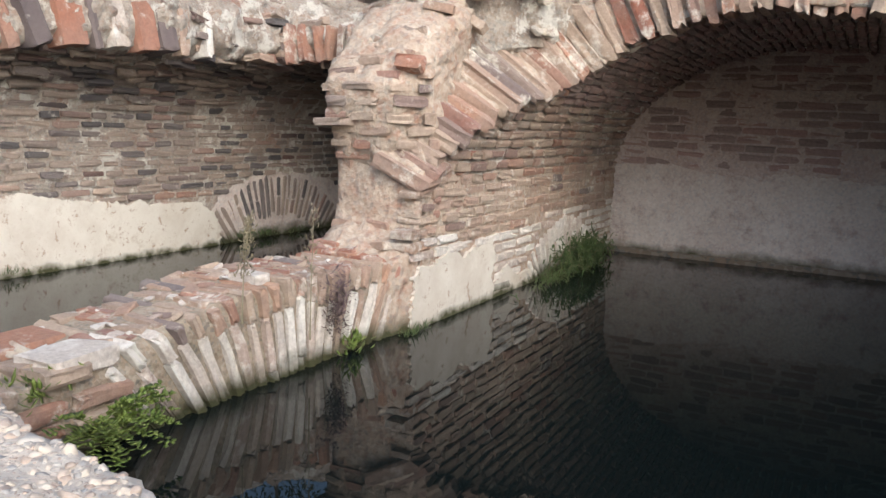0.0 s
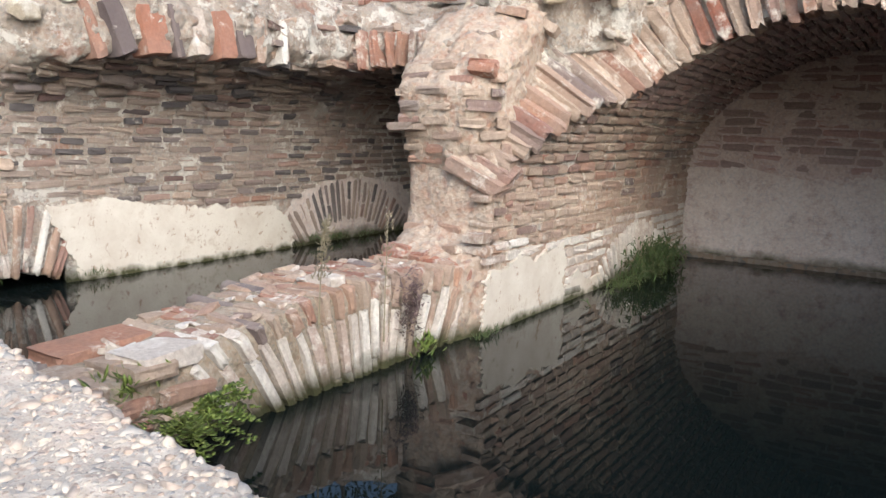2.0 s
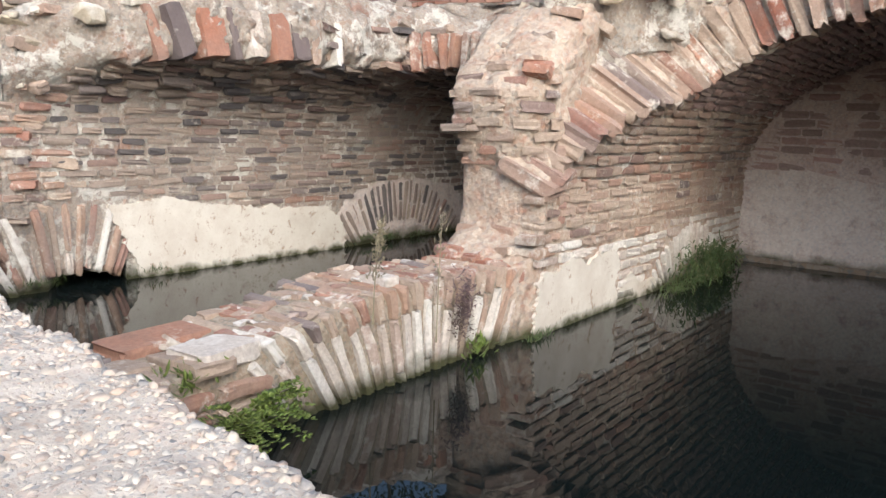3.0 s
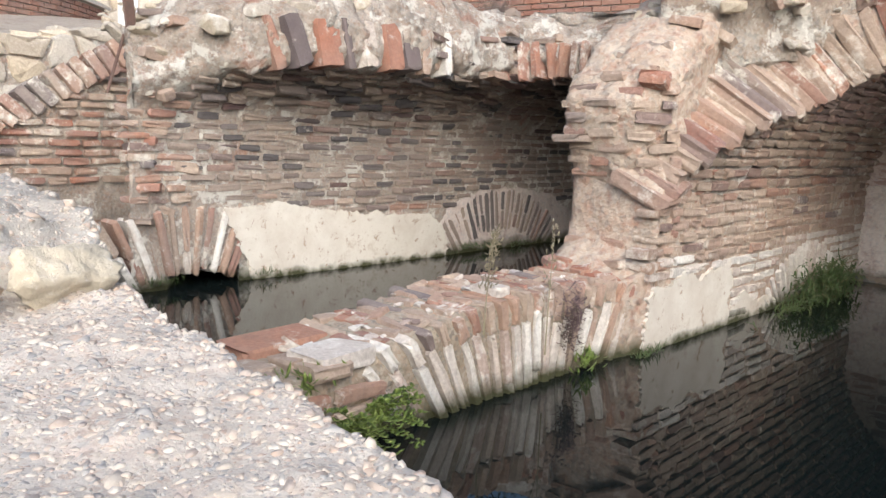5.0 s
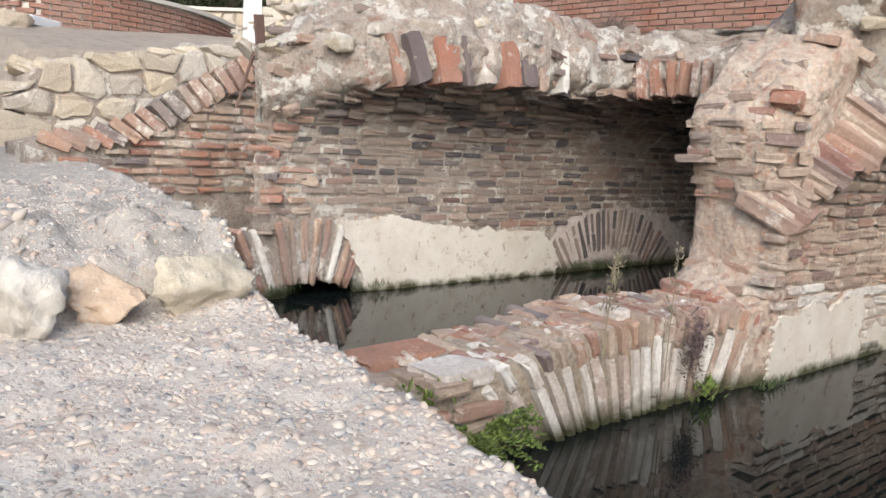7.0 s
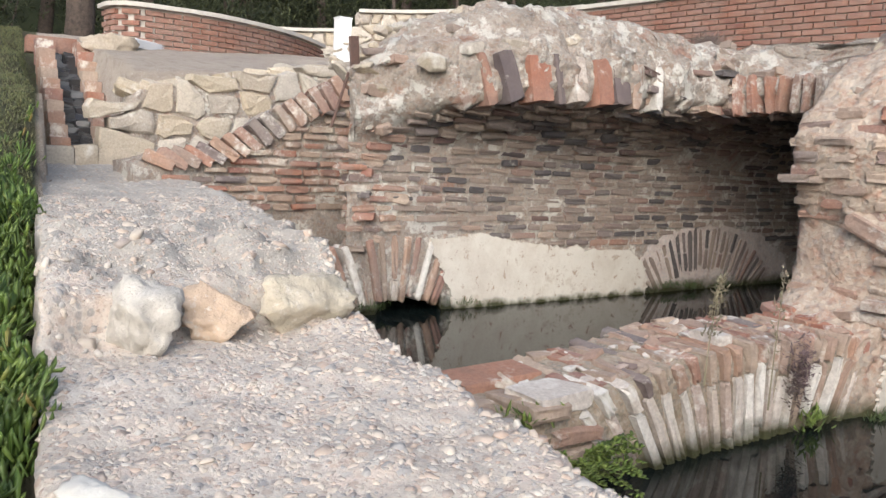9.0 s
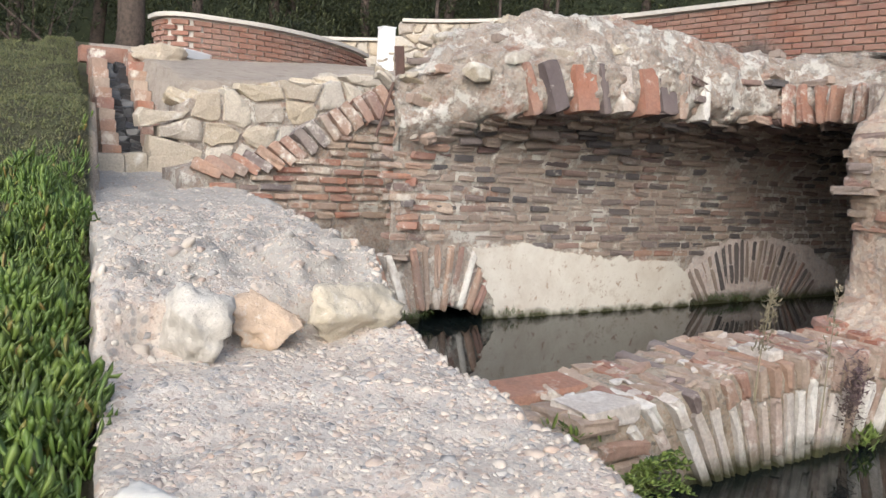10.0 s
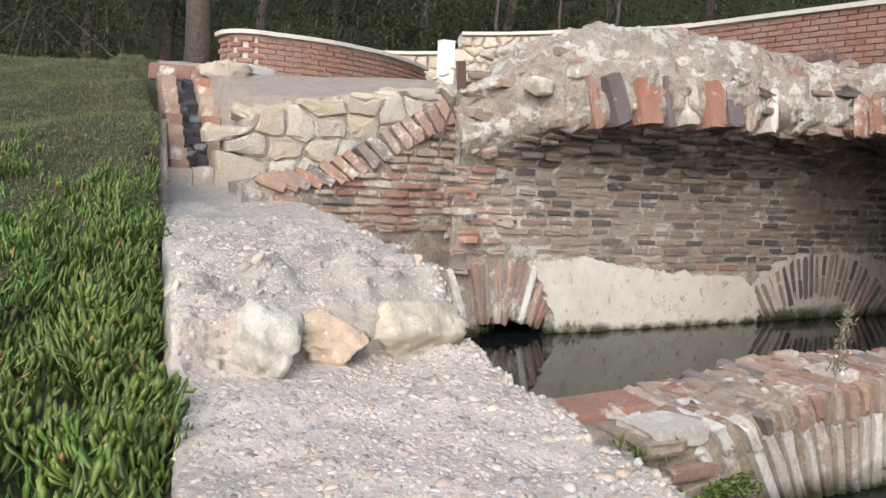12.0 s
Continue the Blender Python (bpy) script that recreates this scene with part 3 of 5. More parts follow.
def haunch(y):
    """How far the vault over the smaller pool still reaches out, as x."""
    return lerp(y, [2.55, 2.8, 3.05, 3.3, 3.6, 4.2, 5.0, 5.5, 5.9, 6.15, 6.35, 6.6], [-5.66, -5.62, -5.5, -5.3, -5.14, -5.04, -5.02, -5.0, -4.92, -4.6, -3.8, -3.15])


def left_top(y):
    return lerp(y, [2.3, 2.56, 2.67, 3.06, 3.74, 4.11, 4.81, 5.51, 6.02, 6.69, 9], [0.6, 1.80, 1.92, 2.16, 2.37, 2.41, 2.41, 2.37, 2.28, 2.3, 2.4])


def left_curve(x):
    return LZ + LB * math.sqrt(max(0.0, 1 - ((x - LC) / LA) ** 2))


secs = []
for y in np.r_[np.linspace(2.64, 6.3, 130), np.linspace(6.36, 8.9, 40)]:
    xe, zt = haunch(y), left_top(y)
    roof = 0.09 + 0.03 * math.sin((y - 2.95) * 5.7)
    inner = [(LEFT_X - 0.006, -0.7), (LEFT_X - 0.006, min(LZ, zt - 0.2))]
    for t in np.linspace(0.05, 1, 9):
        x = LEFT_X + (xe - LEFT_X) * t
        inner.append((x, max(min(left_curve(x) + 0.02, zt - 0.2), LZ if zt > 1.5 else 0)))
    ze = inner[-1][1]
    sec = inner + [(xe + 0.06, ze + 0.1), (xe + 0.04, ze + 0.3), (xe - 0.05, ze + 0.44), (xe - 0.22, max(zt - 0.08, ze + 0.46)), (xe - 0.5, zt), (-6.3, zt - 0.05), (-6.38, -0.7)]
    sec = [(x - 0.45 if 2.95 < y < 3.5 and z < roof and x > -5.9 else x, z) for x, z in resample(sec, 210)]
    secs.append([(x, y + max(0, LEFT_X - x) * 0.75 * max(0, 1 - (y - 2.64) / 3), z) for x, z in sec])
left_wall = loft("wall_left", secs, m_mortar, 0.05, 3.5, fine=0.02, calm=lambda p: 0.12 if p[0] < LEFT_X + 0.02 and p[0] > LEFT_X - 0.1 and p[2] < 1.25 and p[1] > 2.8 else 0.5 if p[2] < 1.6 and p[0] < -5.3 else 1.7 if p[2] > 1.75 else 1.3)
tagged(left_wall, "weathered brick wall of the smaller pool with the stump of a vault", "wall", kind="structure")
bm = bmesh.new()
bmesh.ops.create_cube(bm, size=1, matrix=Matrix.LocRotScale((-4.4, 8.7, 0.8), None, (3.2, 0.5, 3.0)))
back = part("wall_back", bm, m_mortar)
tagged(back, "plain masonry wall closing the smaller pool", "wall", kind="structure")

# low broken part of the spine wall
low_ys, low_zs = [1.0, 1.8, 2.1, 2.25, 2.5, 2.75, 2.95, 3.15, 3.5, 3.8, 4.1, 4.35], [0.30, 0.31, 0.33, 0.36, 0.40, 0.44, 0.46, 0.47, 0.45, 0.43, 0.42, 0.46]


def low_top(y):
    return lerp(y, low_ys, low_zs)


secs = []
for y in np.linspace(1.0, 4.35, 100):
    zt = low_top(y) + 0.006
    secs.append([(x, y, z) for x, z in resample([(-3.24, -0.7), (-2.668, -0.7), (-2.668, zt - 0.07), (-2.69, zt - 0.012), (-2.95, zt), (-3.2, zt - 0.02)], 90)])
low = loft("wall_low", secs, m_joint, 0.025, 5.0, calm=lambda p: 0.7 if p[2] > low_top(p[1]) - 0.05 else 0.3)
tagged(low, "low broken brick arch wall standing in the water", "wall", kind="structure")

# concrete wall in front


def conc_top(x0, f):
    """Height of the concrete: f runs from the outer (0) to the pool side (1)."""
    yy = conc_out(x0) + (conc_in(x0) - conc_out(x0)) * f
    x = x0
    step = lerp(x0 + 0.28 * (yy - 0.8), [-12, -3.6, -3.3, -3.14, -3.08, 5], [1, 1, 0.95, 0.72, 0.0, 0.0])
    hi = lerp(x, [-12, -9, -5, -3.6, -3.2], [0.92, 0.9, 0.875, 0.86, 0.83])
    lo = lerp(x, [-3.2, -2.4, -1.2, 2], [0.625, 0.615, 0.6, 0.6])
    lump = 0.075 * noise.noise(Vector((x0 * 5, yy * 5, 1))) + 0.05 * noise.noise(Vector((x0 * 13, yy * 13, 2)))
    return lo + (hi - lo) * step + lump * (0.25 + 0.75 * step) * lerp(x, [-5.0, -3.8], [0.35, 1.0])


secs = []
for x in np.r_[np.linspace(1.3, -1.0, 20), np.linspace(-1.04, -4.2, 100), np.linspace(-4.25, -9.1, 80)]:
    yo, yi = conc_out(x), conc_in(x)
    yi += 0.05 * noise.noise(Vector((x * 2.2, 0, 3))) + 0.025 * noise.noise(Vector((x * 7, 0, 3)))
    top = [(yo + (yi - yo) * f, conc_top(x, f)) for f in np.linspace(0.0, 1.0, 40)]
    sec = [(yo, -0.4), (yo, 0.3)] + top + [(yi + 0.02, conc_top(x, 1) - 0.12), (yi - 0.02, 0.2), (yi - 0.05, -0.7)]
    secs.append([(x, y, z) for y, z in resample(sec, 120)])
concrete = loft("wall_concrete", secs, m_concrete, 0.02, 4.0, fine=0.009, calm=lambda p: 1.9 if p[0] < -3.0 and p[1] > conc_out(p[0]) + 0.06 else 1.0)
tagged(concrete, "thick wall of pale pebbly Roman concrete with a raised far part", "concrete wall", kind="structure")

# water
bm = bmesh.new()
bmesh.ops.create_grid(bm, x_segments=1, y_segments=1, size=1, matrix=Matrix.LocRotScale((-2.8, 4.6, 0), None, (3.9, 4.2, 1)))
water = part("water", bm, m_water)
tagged(water, "still dark water filling both pools", "water", kind="structure")

# ---- loose stones and brickwork of the ruin ----


def arc_profile(a1):
    return [(SPINE_X, -0.12), (SPINE_X, VZ)] + [tuple(vault_pt(a)[0]) for a in np.linspace(0.02, a1, 60)]


def thing(name, loc, label, category, group=""):
    e = new(name)
    e.empty_display_size = 0.05
    e.matrix_basis = Matrix.Translation(loc)
    return tagged(e, label, category, group)


# spine wall: level courses running on into the vault
def spine_skip(y, v, z, x):
    if v < 0.95:
        if z < lerp(y, [4.0, 4.6, 5.3, 5.36], [0.36, 0.39, 0.44, 0.0]):
            return True
        if 0.93 < math.hypot(y - 6.85, z + 0.8) < 1.3:
            return True
        return y < 4.24
    a = math.acos(max(-1.0, min(1.0, (VC - x) / VA)))
    return y < lerp(a, *right_edge) + 0.2


pl = courses(arc_profile(1.9), 4.15, END_Y, 0.074, R, spine_skip, height=0.055, proud=0.006)
low_ones = [p for p in pl if p[0][2] < 1.45]
limed = [p for p in low_ones if p[0][2] < 0.5 + 0.12 * noise.noise(Vector(p[0]) * 1.7)]
k_pale.lay(spine, limed, 120, (-2.6, 4.2))
k_pink.lay(spine, [p for p in low_ones if not any(p is q for q in limed)], 300, (-2.6, 4.2))
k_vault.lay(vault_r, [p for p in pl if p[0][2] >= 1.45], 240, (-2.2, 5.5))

# broken end of the pier
pl = []
z = 0.6
while z < 1.62:
    x = SPINE_B - R.uniform(-0.02, 0.03)
    while x < -2.66:
        ln = min(R.uniform(0.14, 0.3), -2.585 - x)
        y = pier_y(z) + 0.008 + lerp(x + ln / 2, [-3.1, -2.9, -2.73, -2.6], [0.0, 0.005, 0.06, 0.17]) + R.uniform(-0.012, 0.012)
        way = (1, 0, 0) if x + ln / 2 < -2.8 else (0.8, 0.6, 0)
        pl.append(((x + ln / 2, y + 0.088, z + R.normal(0, 0.008)), turn([way, (-way[1], way[0], 0), (0, 0, 1)], R, 0.035), (ln - 0.02, 0.18, 0.058 * R.uniform(0.75, 1.2))))
        x += ln
    z += 0.082
pl = [p for p in pl if noise.noise(Vector(p[0]) * 2.6) > -0.5]
k_pink.lay(spine, [p for i, p in enumerate(pl) if i % 4])
k_red.lay(spine, pl[::4])
k_brown.lay(spine, [((-3.12, 4.16, 1.215), turn([(1, 0, 0), (0, 1, 0), (0, 0, 1)], R, 0.03), (0.2, 0.2, 0.05))])
pl = []
for i in range(9):
    y = R.uniform(3.98, 4.2)
    pl.append(((R.uniform(-3.15, -2.76), y, 0.385 + (y - 4.0) * 0.7), turn([(1, 0, 0), (0, 1, 0), (0, 0, 1)], R, 0.12), (R.uniform(0.1, 0.26), R.uniform(0.08, 0.16), 0.055)))
k_red.lay(spine, pl)
k_red.lay(spine, [((-2.66, 4.3, 0.5), turn([(0, 1, 0), (1, 0, 0), (0, 0, 1)], R, 0.05), (0.26, 0.16, 0.065))])

# voussoirs along the broken edge of the larger vault
pl, a = [], 0.06
while a < 2.0:
    p, n = vault_pt(a)
    up = lerp(a, [0, 0.4, 0.9, 1.57, 2.0], [0.42, 0.62, 0.95, 1.571, 1.8])
    d = np.array([-math.cos(up), lerp(a, [0, 0.3, 0.7, 1.0], [-0.15, -0.42, -0.36, 0.0]), math.sin(up)])
    d /= np.linalg.norm(d)
    ye = lerp(a, *right_edge)
    for back in (0, 1, 2):
        ln = lerp(a, [0, 0.25, 0.6, 0.95], [0.34, 0.56, 0.54, 0.4]) * R.uniform(0.88, 1.1) if back == 0 else 0.4
        c = np.array([p[0], ye + 0.12 + back * 0.24 + R.uniform(-0.035, 0.035), p[1]]) + d * (ln / 2 - 0.03 + R.uniform(-0.02, 0.02) + (0.07 if back else 0.0))
        side = np.cross(d, (0, 1, 0))
        side /= np.linalg.norm(side)
        pl.append((c, turn([d, np.cross(side, d), side], R, 0.035), (ln, 0.225, 0.098 * R.uniform(0.8, 1.08))))
    slope = (lerp(a + 0.05, *right_edge) - lerp(a - 0.05, *right_edge)) / 0.1
    a += 0.102 / math.sqrt((VA * math.sin(a)) ** 2 + (VB * math.cos(a)) ** 2 + slope ** 2) * R.uniform(0.95, 1.06)
k_red.lay(vault_r, [p for i, p in enumerate(pl) if i % 5 in (0, 3)], 60)
k_pink.lay(vault_r, [p for i, p in enumerate(pl) if i % 5 not in (0, 3)], 90)

secs = []
for a in np.linspace(0.08, 1.95, 70):
    p, n = vault_pt(a)
    up = lerp(a, [0, 0.4, 0.9, 1.57, 2.0], [0.42, 0.62, 0.95, 1.571, 1.8])
    d = np.array([-math.cos(up), lerp(a, [0, 0.3, 0.7, 1.0], [-0.15, -0.42, -0.36, 0.0]), math.sin(up)])
    d /= np.linalg.norm(d)
    out = np.cross(np.cross(d, (0, 1, 0)), d)
    out /= np.linalg.norm(out)
    ln = lerp(a, [0, 0.25, 0.6, 0.95], [0.34, 0.56, 0.54, 0.4])
    c = np.array([p[0], lerp(a, *right_edge) + 0.03, p[1]])
    secs.append(resample([c + d * 0.01, c + d * (ln - 0.05), c + d * (ln - 0.02) + out * 0.45, c + d * 0.02 + out * 0.45], 40))
bed = loft("mortar_bed", secs, m_pier, 0.014, 7.0, parent=vault_r, fine=0.01)

# arch in the foot of the spine wall, half buried by plaster
k_pale.lay(spine, fan((6.85, -0.8), 0.95, 1.27, -0.85, 0.85, 0.075, R, 0.05, 0.14, 0.3, SPINE_X + 0.016, 1, 0.006))

# low arch wall
for x, dp in ((-2.645, 0.25), (-2.915, 0.28)):
    red, pale, pink = [], [], []
    a = -0.66
    while a < 0.6:
        dy, dz = math.sin(a), math.cos(a)
        top_r = 1.2
        while top_r < 1.9 and -1.2 + top_r * dz < low_top(3.28 + top_r * dy) + 0.008:
            top_r += 0.01
        foot = 1.17 + R.uniform(-0.02, 0.01)
        cuts = [foot, top_r - R.uniform(0.1, 0.17), top_r + R.uniform(-0.012, 0.006)]
        if R.random() < 0.3:
            cuts.insert(1, foot + R.uniform(0.1, 0.16))
        proud = R.normal(0, 0.006)
        lean = R.normal(0, 0.012)
        for k, (b0, b1) in enumerate(zip(cuts, cuts[1:])):
            if b1 - b0 < 0.04:
                continue
            rc = (b0 + b1) / 2
            c = np.array([x + proud + R.normal(0, 0.003) - dp / 2, 3.28 + rc * dy, -1.2 + rc * dz])
            e = a + lean
            ax = turn([(0, math.sin(e), math.cos(e)), (1, 0, 0), (0, math.cos(e), -math.sin(e))], R, 0.012)
            last = k == len(cuts) - 2
            to = (red if R.random() < 0.6 else pink) if (last and c[1] > 2.45) or x < -2.8 else pink if c[1] > 3.55 and R.random() < 0.5 else pale
            to.append((c, ax, (b1 - b0 - 0.008, dp, 0.05 * R.uniform(0.86, 1.12))))
        a += 0.0585 * R.uniform(0.93, 1.08)
    k_red.lay(low, red)
    k_pink.lay(low, pink)
    k_pale.lay(low, pale)
pl = []
for x0 in (-3.08, -2.85, -2.72):
    for y in np.arange(1.35, 2.12, 0.29):
        pl.append(((x0 + R.uniform(-0.04, 0.04), y, low_top(y) - 0.005 + R.uniform(-0.01, 0.012)), turn([(0, 1, 0), (1, 0, 0), (0, 0, 1)], R, 0.05), (R.uniform(0.18, 0.3), R.uniform(0.14, 0.24), 0.06)))
for z in (0.05, 0.13, 0.21):
    for y in np.arange(1.3, 2.15, 0.26):
        pl.append(((-2.70, y + R.uniform(-0.04, 0.04), z), turn([(0, 1, 0), (1, 0, 0), (0, 0, 1)], R, 0.05), (0.24, 0.14, 0.058)))
k_pink.lay(low, pl[::2])
k_red.lay(low, pl[1::2])
k_tile_red.lay(low, [((-3.08, 1.98, low_top(2) + 0.012), turn([(0, 1, 0), (1, 0, 0), (0, 0, 1)], R, 0.04), (0.42, 0.2, 0.055))])
k_tile_pale.lay(low, [((-2.76, 2.03, low_top(2) + 0.02), turn([(0, 1, 0), (1, 0, 0), (0, 0, 1)], R, 0.05), (0.3, 0.2, 0.07)), ((-2.8, 3.03, low_top(3) + 0.02), turn([(1, 0, 0), (0, 1, 0), (0, 0, 1)], R, 0.05), (0.17, 0.1, 0.05))])
pl = []
for i in range(16):
    y = R.uniform(3.55, 4.1)
    pl.append(((R.uniform(-3.14, -2.74), y, low_top(y) + R.uniform(-0.035, -0.005)), turn([(1, 0, 0), (0, 1, 0), (0, 0, 1)], R, 0.07), (R.uniform(0.1, 0.28), R.uniform(0.06, 0.14), 0.055)))
k_red.lay(low, pl)

# brick heads across the top of the low wall
pl = []
for y in np.arange(2.2, 3.62, 0.078):
    for x0 in (-2.84, -3.06):
        if R.random() < 0.8:
            yc = y + R.uniform(-0.01, 0.01)
            pl.append(((x0 + R.uniform(-0.03, 0.03), yc, low_top(yc) - 0.022 + R.uniform(-0.006, 0.008)), turn([(1, 0, 0), (0, 1, 0), (0, 0, 1)], R, 0.04), (R.uniform(0.14, 0.24), 0.062, 0.06)))
k_red.lay(low, pl[::2])
k_pink.lay(low, pl[1::2])

# crumbs of lime and broken brick on the low wall and the foot of the pier
pl = []
for i in range(150):
    y = R.uniform(1.6, 4.15)
    z = low_top(y) + 0.004 if y < 3.98 else low_top(y) + (y - 3.98) * 0.5
    q = 0.018 + 0.06 * R.random() ** 2.5
    pl.append(((R.uniform(-3.16, -2.72), y, z), turn([(0, 1, 0), (1, 0, 0), (0, 0, 1)], R, 0.3), (q * 1.6, q, q * 0.45)))
k_lime.lay(low, pl[::2], 80)
k_pink.lay(low, pl[1::2], 80)

# plaster on the spine wall
patch("plaster", [(4.2, 0.0), (4.17, 0.3), (4.28, 0.38), (4.5, 0.37), (4.75, 0.42), (4.85, 0.37), (5.0, 0.42), (5.3, 0.45), (5.38, 0.3), (5.3, 0.16), (5.42, -0.05), (4.3, -0.05)], (0, 1, 0), (0, 0, 1), (SPINE_X, 0, 0), (1, 0, 0), 0.012, m_plaster, spine, "chipped cream plaster")
patch("plaster", [(5.3, -0.05), (5.36, 0.12), (5.6, 0.2), (5.8, 0.1), (6.1, 0.12), (6.3, -0.05)], (0, 1, 0), (0, 0, 1), (SPINE_X, 0, 0), (1, 0, 0), 0.008, m_plaster, spine, "thin worn plaster")

# left wall
def left_skip(y, v, z, x):
    if y < 2.66 + 0.05 * noise.noise(Vector((z * 4, 3, 1))):
        return True
    if v < 1.0:
        return z < lerp(y, [2.6, 2.9, 3.2, 3.6, 3.8, 4.2, 4.75, 5.5, 5.8, 6.3, 6.85, 7.4, 7.9, 8.2], [0.5, 0.62, 0.68, 0.6, 0.6, 0.54, 0.47, 0.42, 0.46, 0.62, 0.66, 0.62, 0.46, 0.3])
    return x > haunch(y) - 0.03


left_prof = [(LEFT_X, -0.12), (LEFT_X, LZ)] + [(x, left_curve(x)) for x in np.linspace(LEFT_X + 0.01, -3.2, 50)]
pl = courses(left_prof, 2.65, 8.5, 0.075, R, left_skip, 1, (0.13, 0.30), 0.15, 0.049, 0.007, ruin=lambda z: lerp(z, [0.9, 1.15, 1.3], [1.0, 1.5, 2.2]))
near_end = [p for p in pl if p[0][1] < 2.98 + 0.25 * noise.noise(Vector((0, p[0][2] * 3, 6)))]
k_red.lay(left_wall, near_end[::2])
k_pink.lay(left_wall, near_end[1::2])
limed = [p for p in pl if p[0][1] < 5.7 and p[0][2] < lerp(p[0][1], [2.9, 3.8, 5.6], [0.78, 0.68, 0.52]) and R.random() < 0.55]
k_pink.lay(left_wall, limed)
done = {id(p) for p in near_end + limed}
k_brown.lay(left_wall, [p for p in pl if id(p) not in done], 300, (LEFT_X, 4.6))
k_brown.lay(left_wall, fan((6.72, -0.85), 1.06, 1.47, -0.80, 0.80, 0.066, R, 0.042, 0.14, 0.25, LEFT_X + 0.01, 1, 0.006))
fp = fan((3.1, -0.75), 0.86, lambda y: lerp(y, [2.5, 2.9, 3.2, 3.7], [0.5, 0.58, 0.6, 0.56]), -0.5, 0.4, 0.082, R, 0.055, 0.2, 0.6, LEFT_X + 0.015, 1, 0.014)
k_red.lay(left_wall, [p for i, p in enumerate(fp) if i % 4 > 1])
k_pink.lay(left_wall, fp[1::4])
k_pale.lay(left_wall, fp[::4])
patch("plaster", [(3.62, -0.05), (3.5, 0.3), (3.42, 0.56), (3.85, 0.61), (4.2, 0.54), (4.7, 0.47), (5.2, 0.44), (5.6, 0.42), (5.82, 0.3), (5.9, -0.05)], (0, 1, 0), (0, 0, 1), (LEFT_X, 0, 0), (1, 0, 0), 0.02, m_plaster, left_wall, "large sheet of cream plaster")
patch("plaster", [(5.7, -0.05), (5.75, 0.3), (5.95, 0.5), (6.4, 0.63), (7.0, 0.63), (7.6, 0.55), (8.1, 0.3), (8.2, -0.05)], (0, 1, 0), (0, 0, 1), (LEFT_X, 0, 0), (1, 0, 0), 0.0, m_stucco, left_wall, "thin stained render")

# ragged near end of the left wall
pl, z = [], 0.5
while z < 1.75:
    x = LEFT_X + R.uniform(-0.02, 0.04)
    while x > -6.2:
        ln = R.uniform(0.12, 0.26)
        y = 2.66 + (LEFT_X - x + ln / 2) * 0.75 + 0.06 * noise.noise(Vector((x * 4, z * 4, 8)))
        if R.random() < 0.55:
            pl.append(((x - ln / 2, y + 0.075, z), turn([(0.8, -0.6, 0), (-0.6, -0.8, 0), (0, 0, 1)], R, 0.04), (ln * 1.2, 0.18, 0.055 * R.uniform(0.8, 1.25))))
        x -= ln
    z += 0.08
k_red.lay(left_wall, [p for i, p in enumerate(pl) if i % 3])
k_brown.lay(left_wall, pl[::3])
pl = []
for i in range(22):
    z = R.uniform(0.55, 1.9)
    y = R.uniform(2.66, 3.1)
    pl.append(((max(LEFT_X, haunch(y)) - 0.03 if z > 1.3 else LEFT_X - 0.07, y, z), turn([(0, 1, 0), (1, 0, 0), (0, 0, 1)], R, 0.2), (R.uniform(0.08, 0.24), R.uniform(0.1, 0.16), R.uniform(0.05, 0.09))))
k_pink.lay(left_wall, pl[::2])
k_stone.lay(left_wall, pl[1::2])

# big tiles standing in the broken edge of the smaller vault
for y, w, lean, kit in ((3.45, 0.09, -0.36, k_tile_pink), (3.6, 0.13, -0.28, k_tile_brown), (3.84, 0.2, -0.14, k_tile_red), (3.995, 0.06, -0.16, k_tile_brown), (4.17, 0.13, -0.12, k_tile_pale), (4.4, 0.17, -0.08, k_tile_red), (4.6, 0.16, -0.02, k_tile_brown), (4.76, 0.1, 0.0, k_tile_pink), (5.0, 0.07, 0.08, k_tile_pale)):
    x, z = haunch(y) + 0.03, left_curve(min(haunch(y), -4.6)) + 0.155
    up = np.array([-0.15, math.sin(lean), math.cos(lean)])
    up /= np.linalg.norm(up)
    sd = np.cross(up, (1, 0, 0.15))
    sd /= np.linalg.norm(sd)
    kit.lay(left_wall, [((x - 0.068, y, z), turn([up, np.cross(sd, up), sd], R, 0.04), (R.uniform(0.31, 0.37), 0.22, w))])
pl = []
for x in np.arange(-4.95, -3.15, 0.098):
    y = lerp(x, [-5.0, -4.92, -4.6, -3.8, -3.15], [5.6, 5.9, 6.15, 6.3, 6.45]) - 0.03
    z = left_curve(x) + 0.15
    lean = (x - LC) * 0.5
    up = np.array([math.sin(lean), 0, math.cos(lean)])
    pl.append(((x, y, z), turn([up, (0, 1, 0), np.cross(up, (0, 1, 0))], R, 0.06), (R.uniform(0.26, 0.34), 0.22, 0.06)))
k_red.lay(left_wall, pl)
pl = []
for i in range(60):
    y = R.uniform(4.9, 6.1)
    x = haunch(y) - R.uniform(0, 0.12)
    pl.append(((x, y, left_curve(haunch(y)) + R.uniform(0.0, 0.4)), turn([(0, 1, 0), (1, 0, 0), (0, 0, 1)], R, 0.2), (R.uniform(0.1, 0.28), R.uniform(0.1, 0.2), R.uniform(0.045, 0.065))))
k_brown.lay(left_wall, pl[::2])
k_pink.lay(left_wall, pl[1::2])

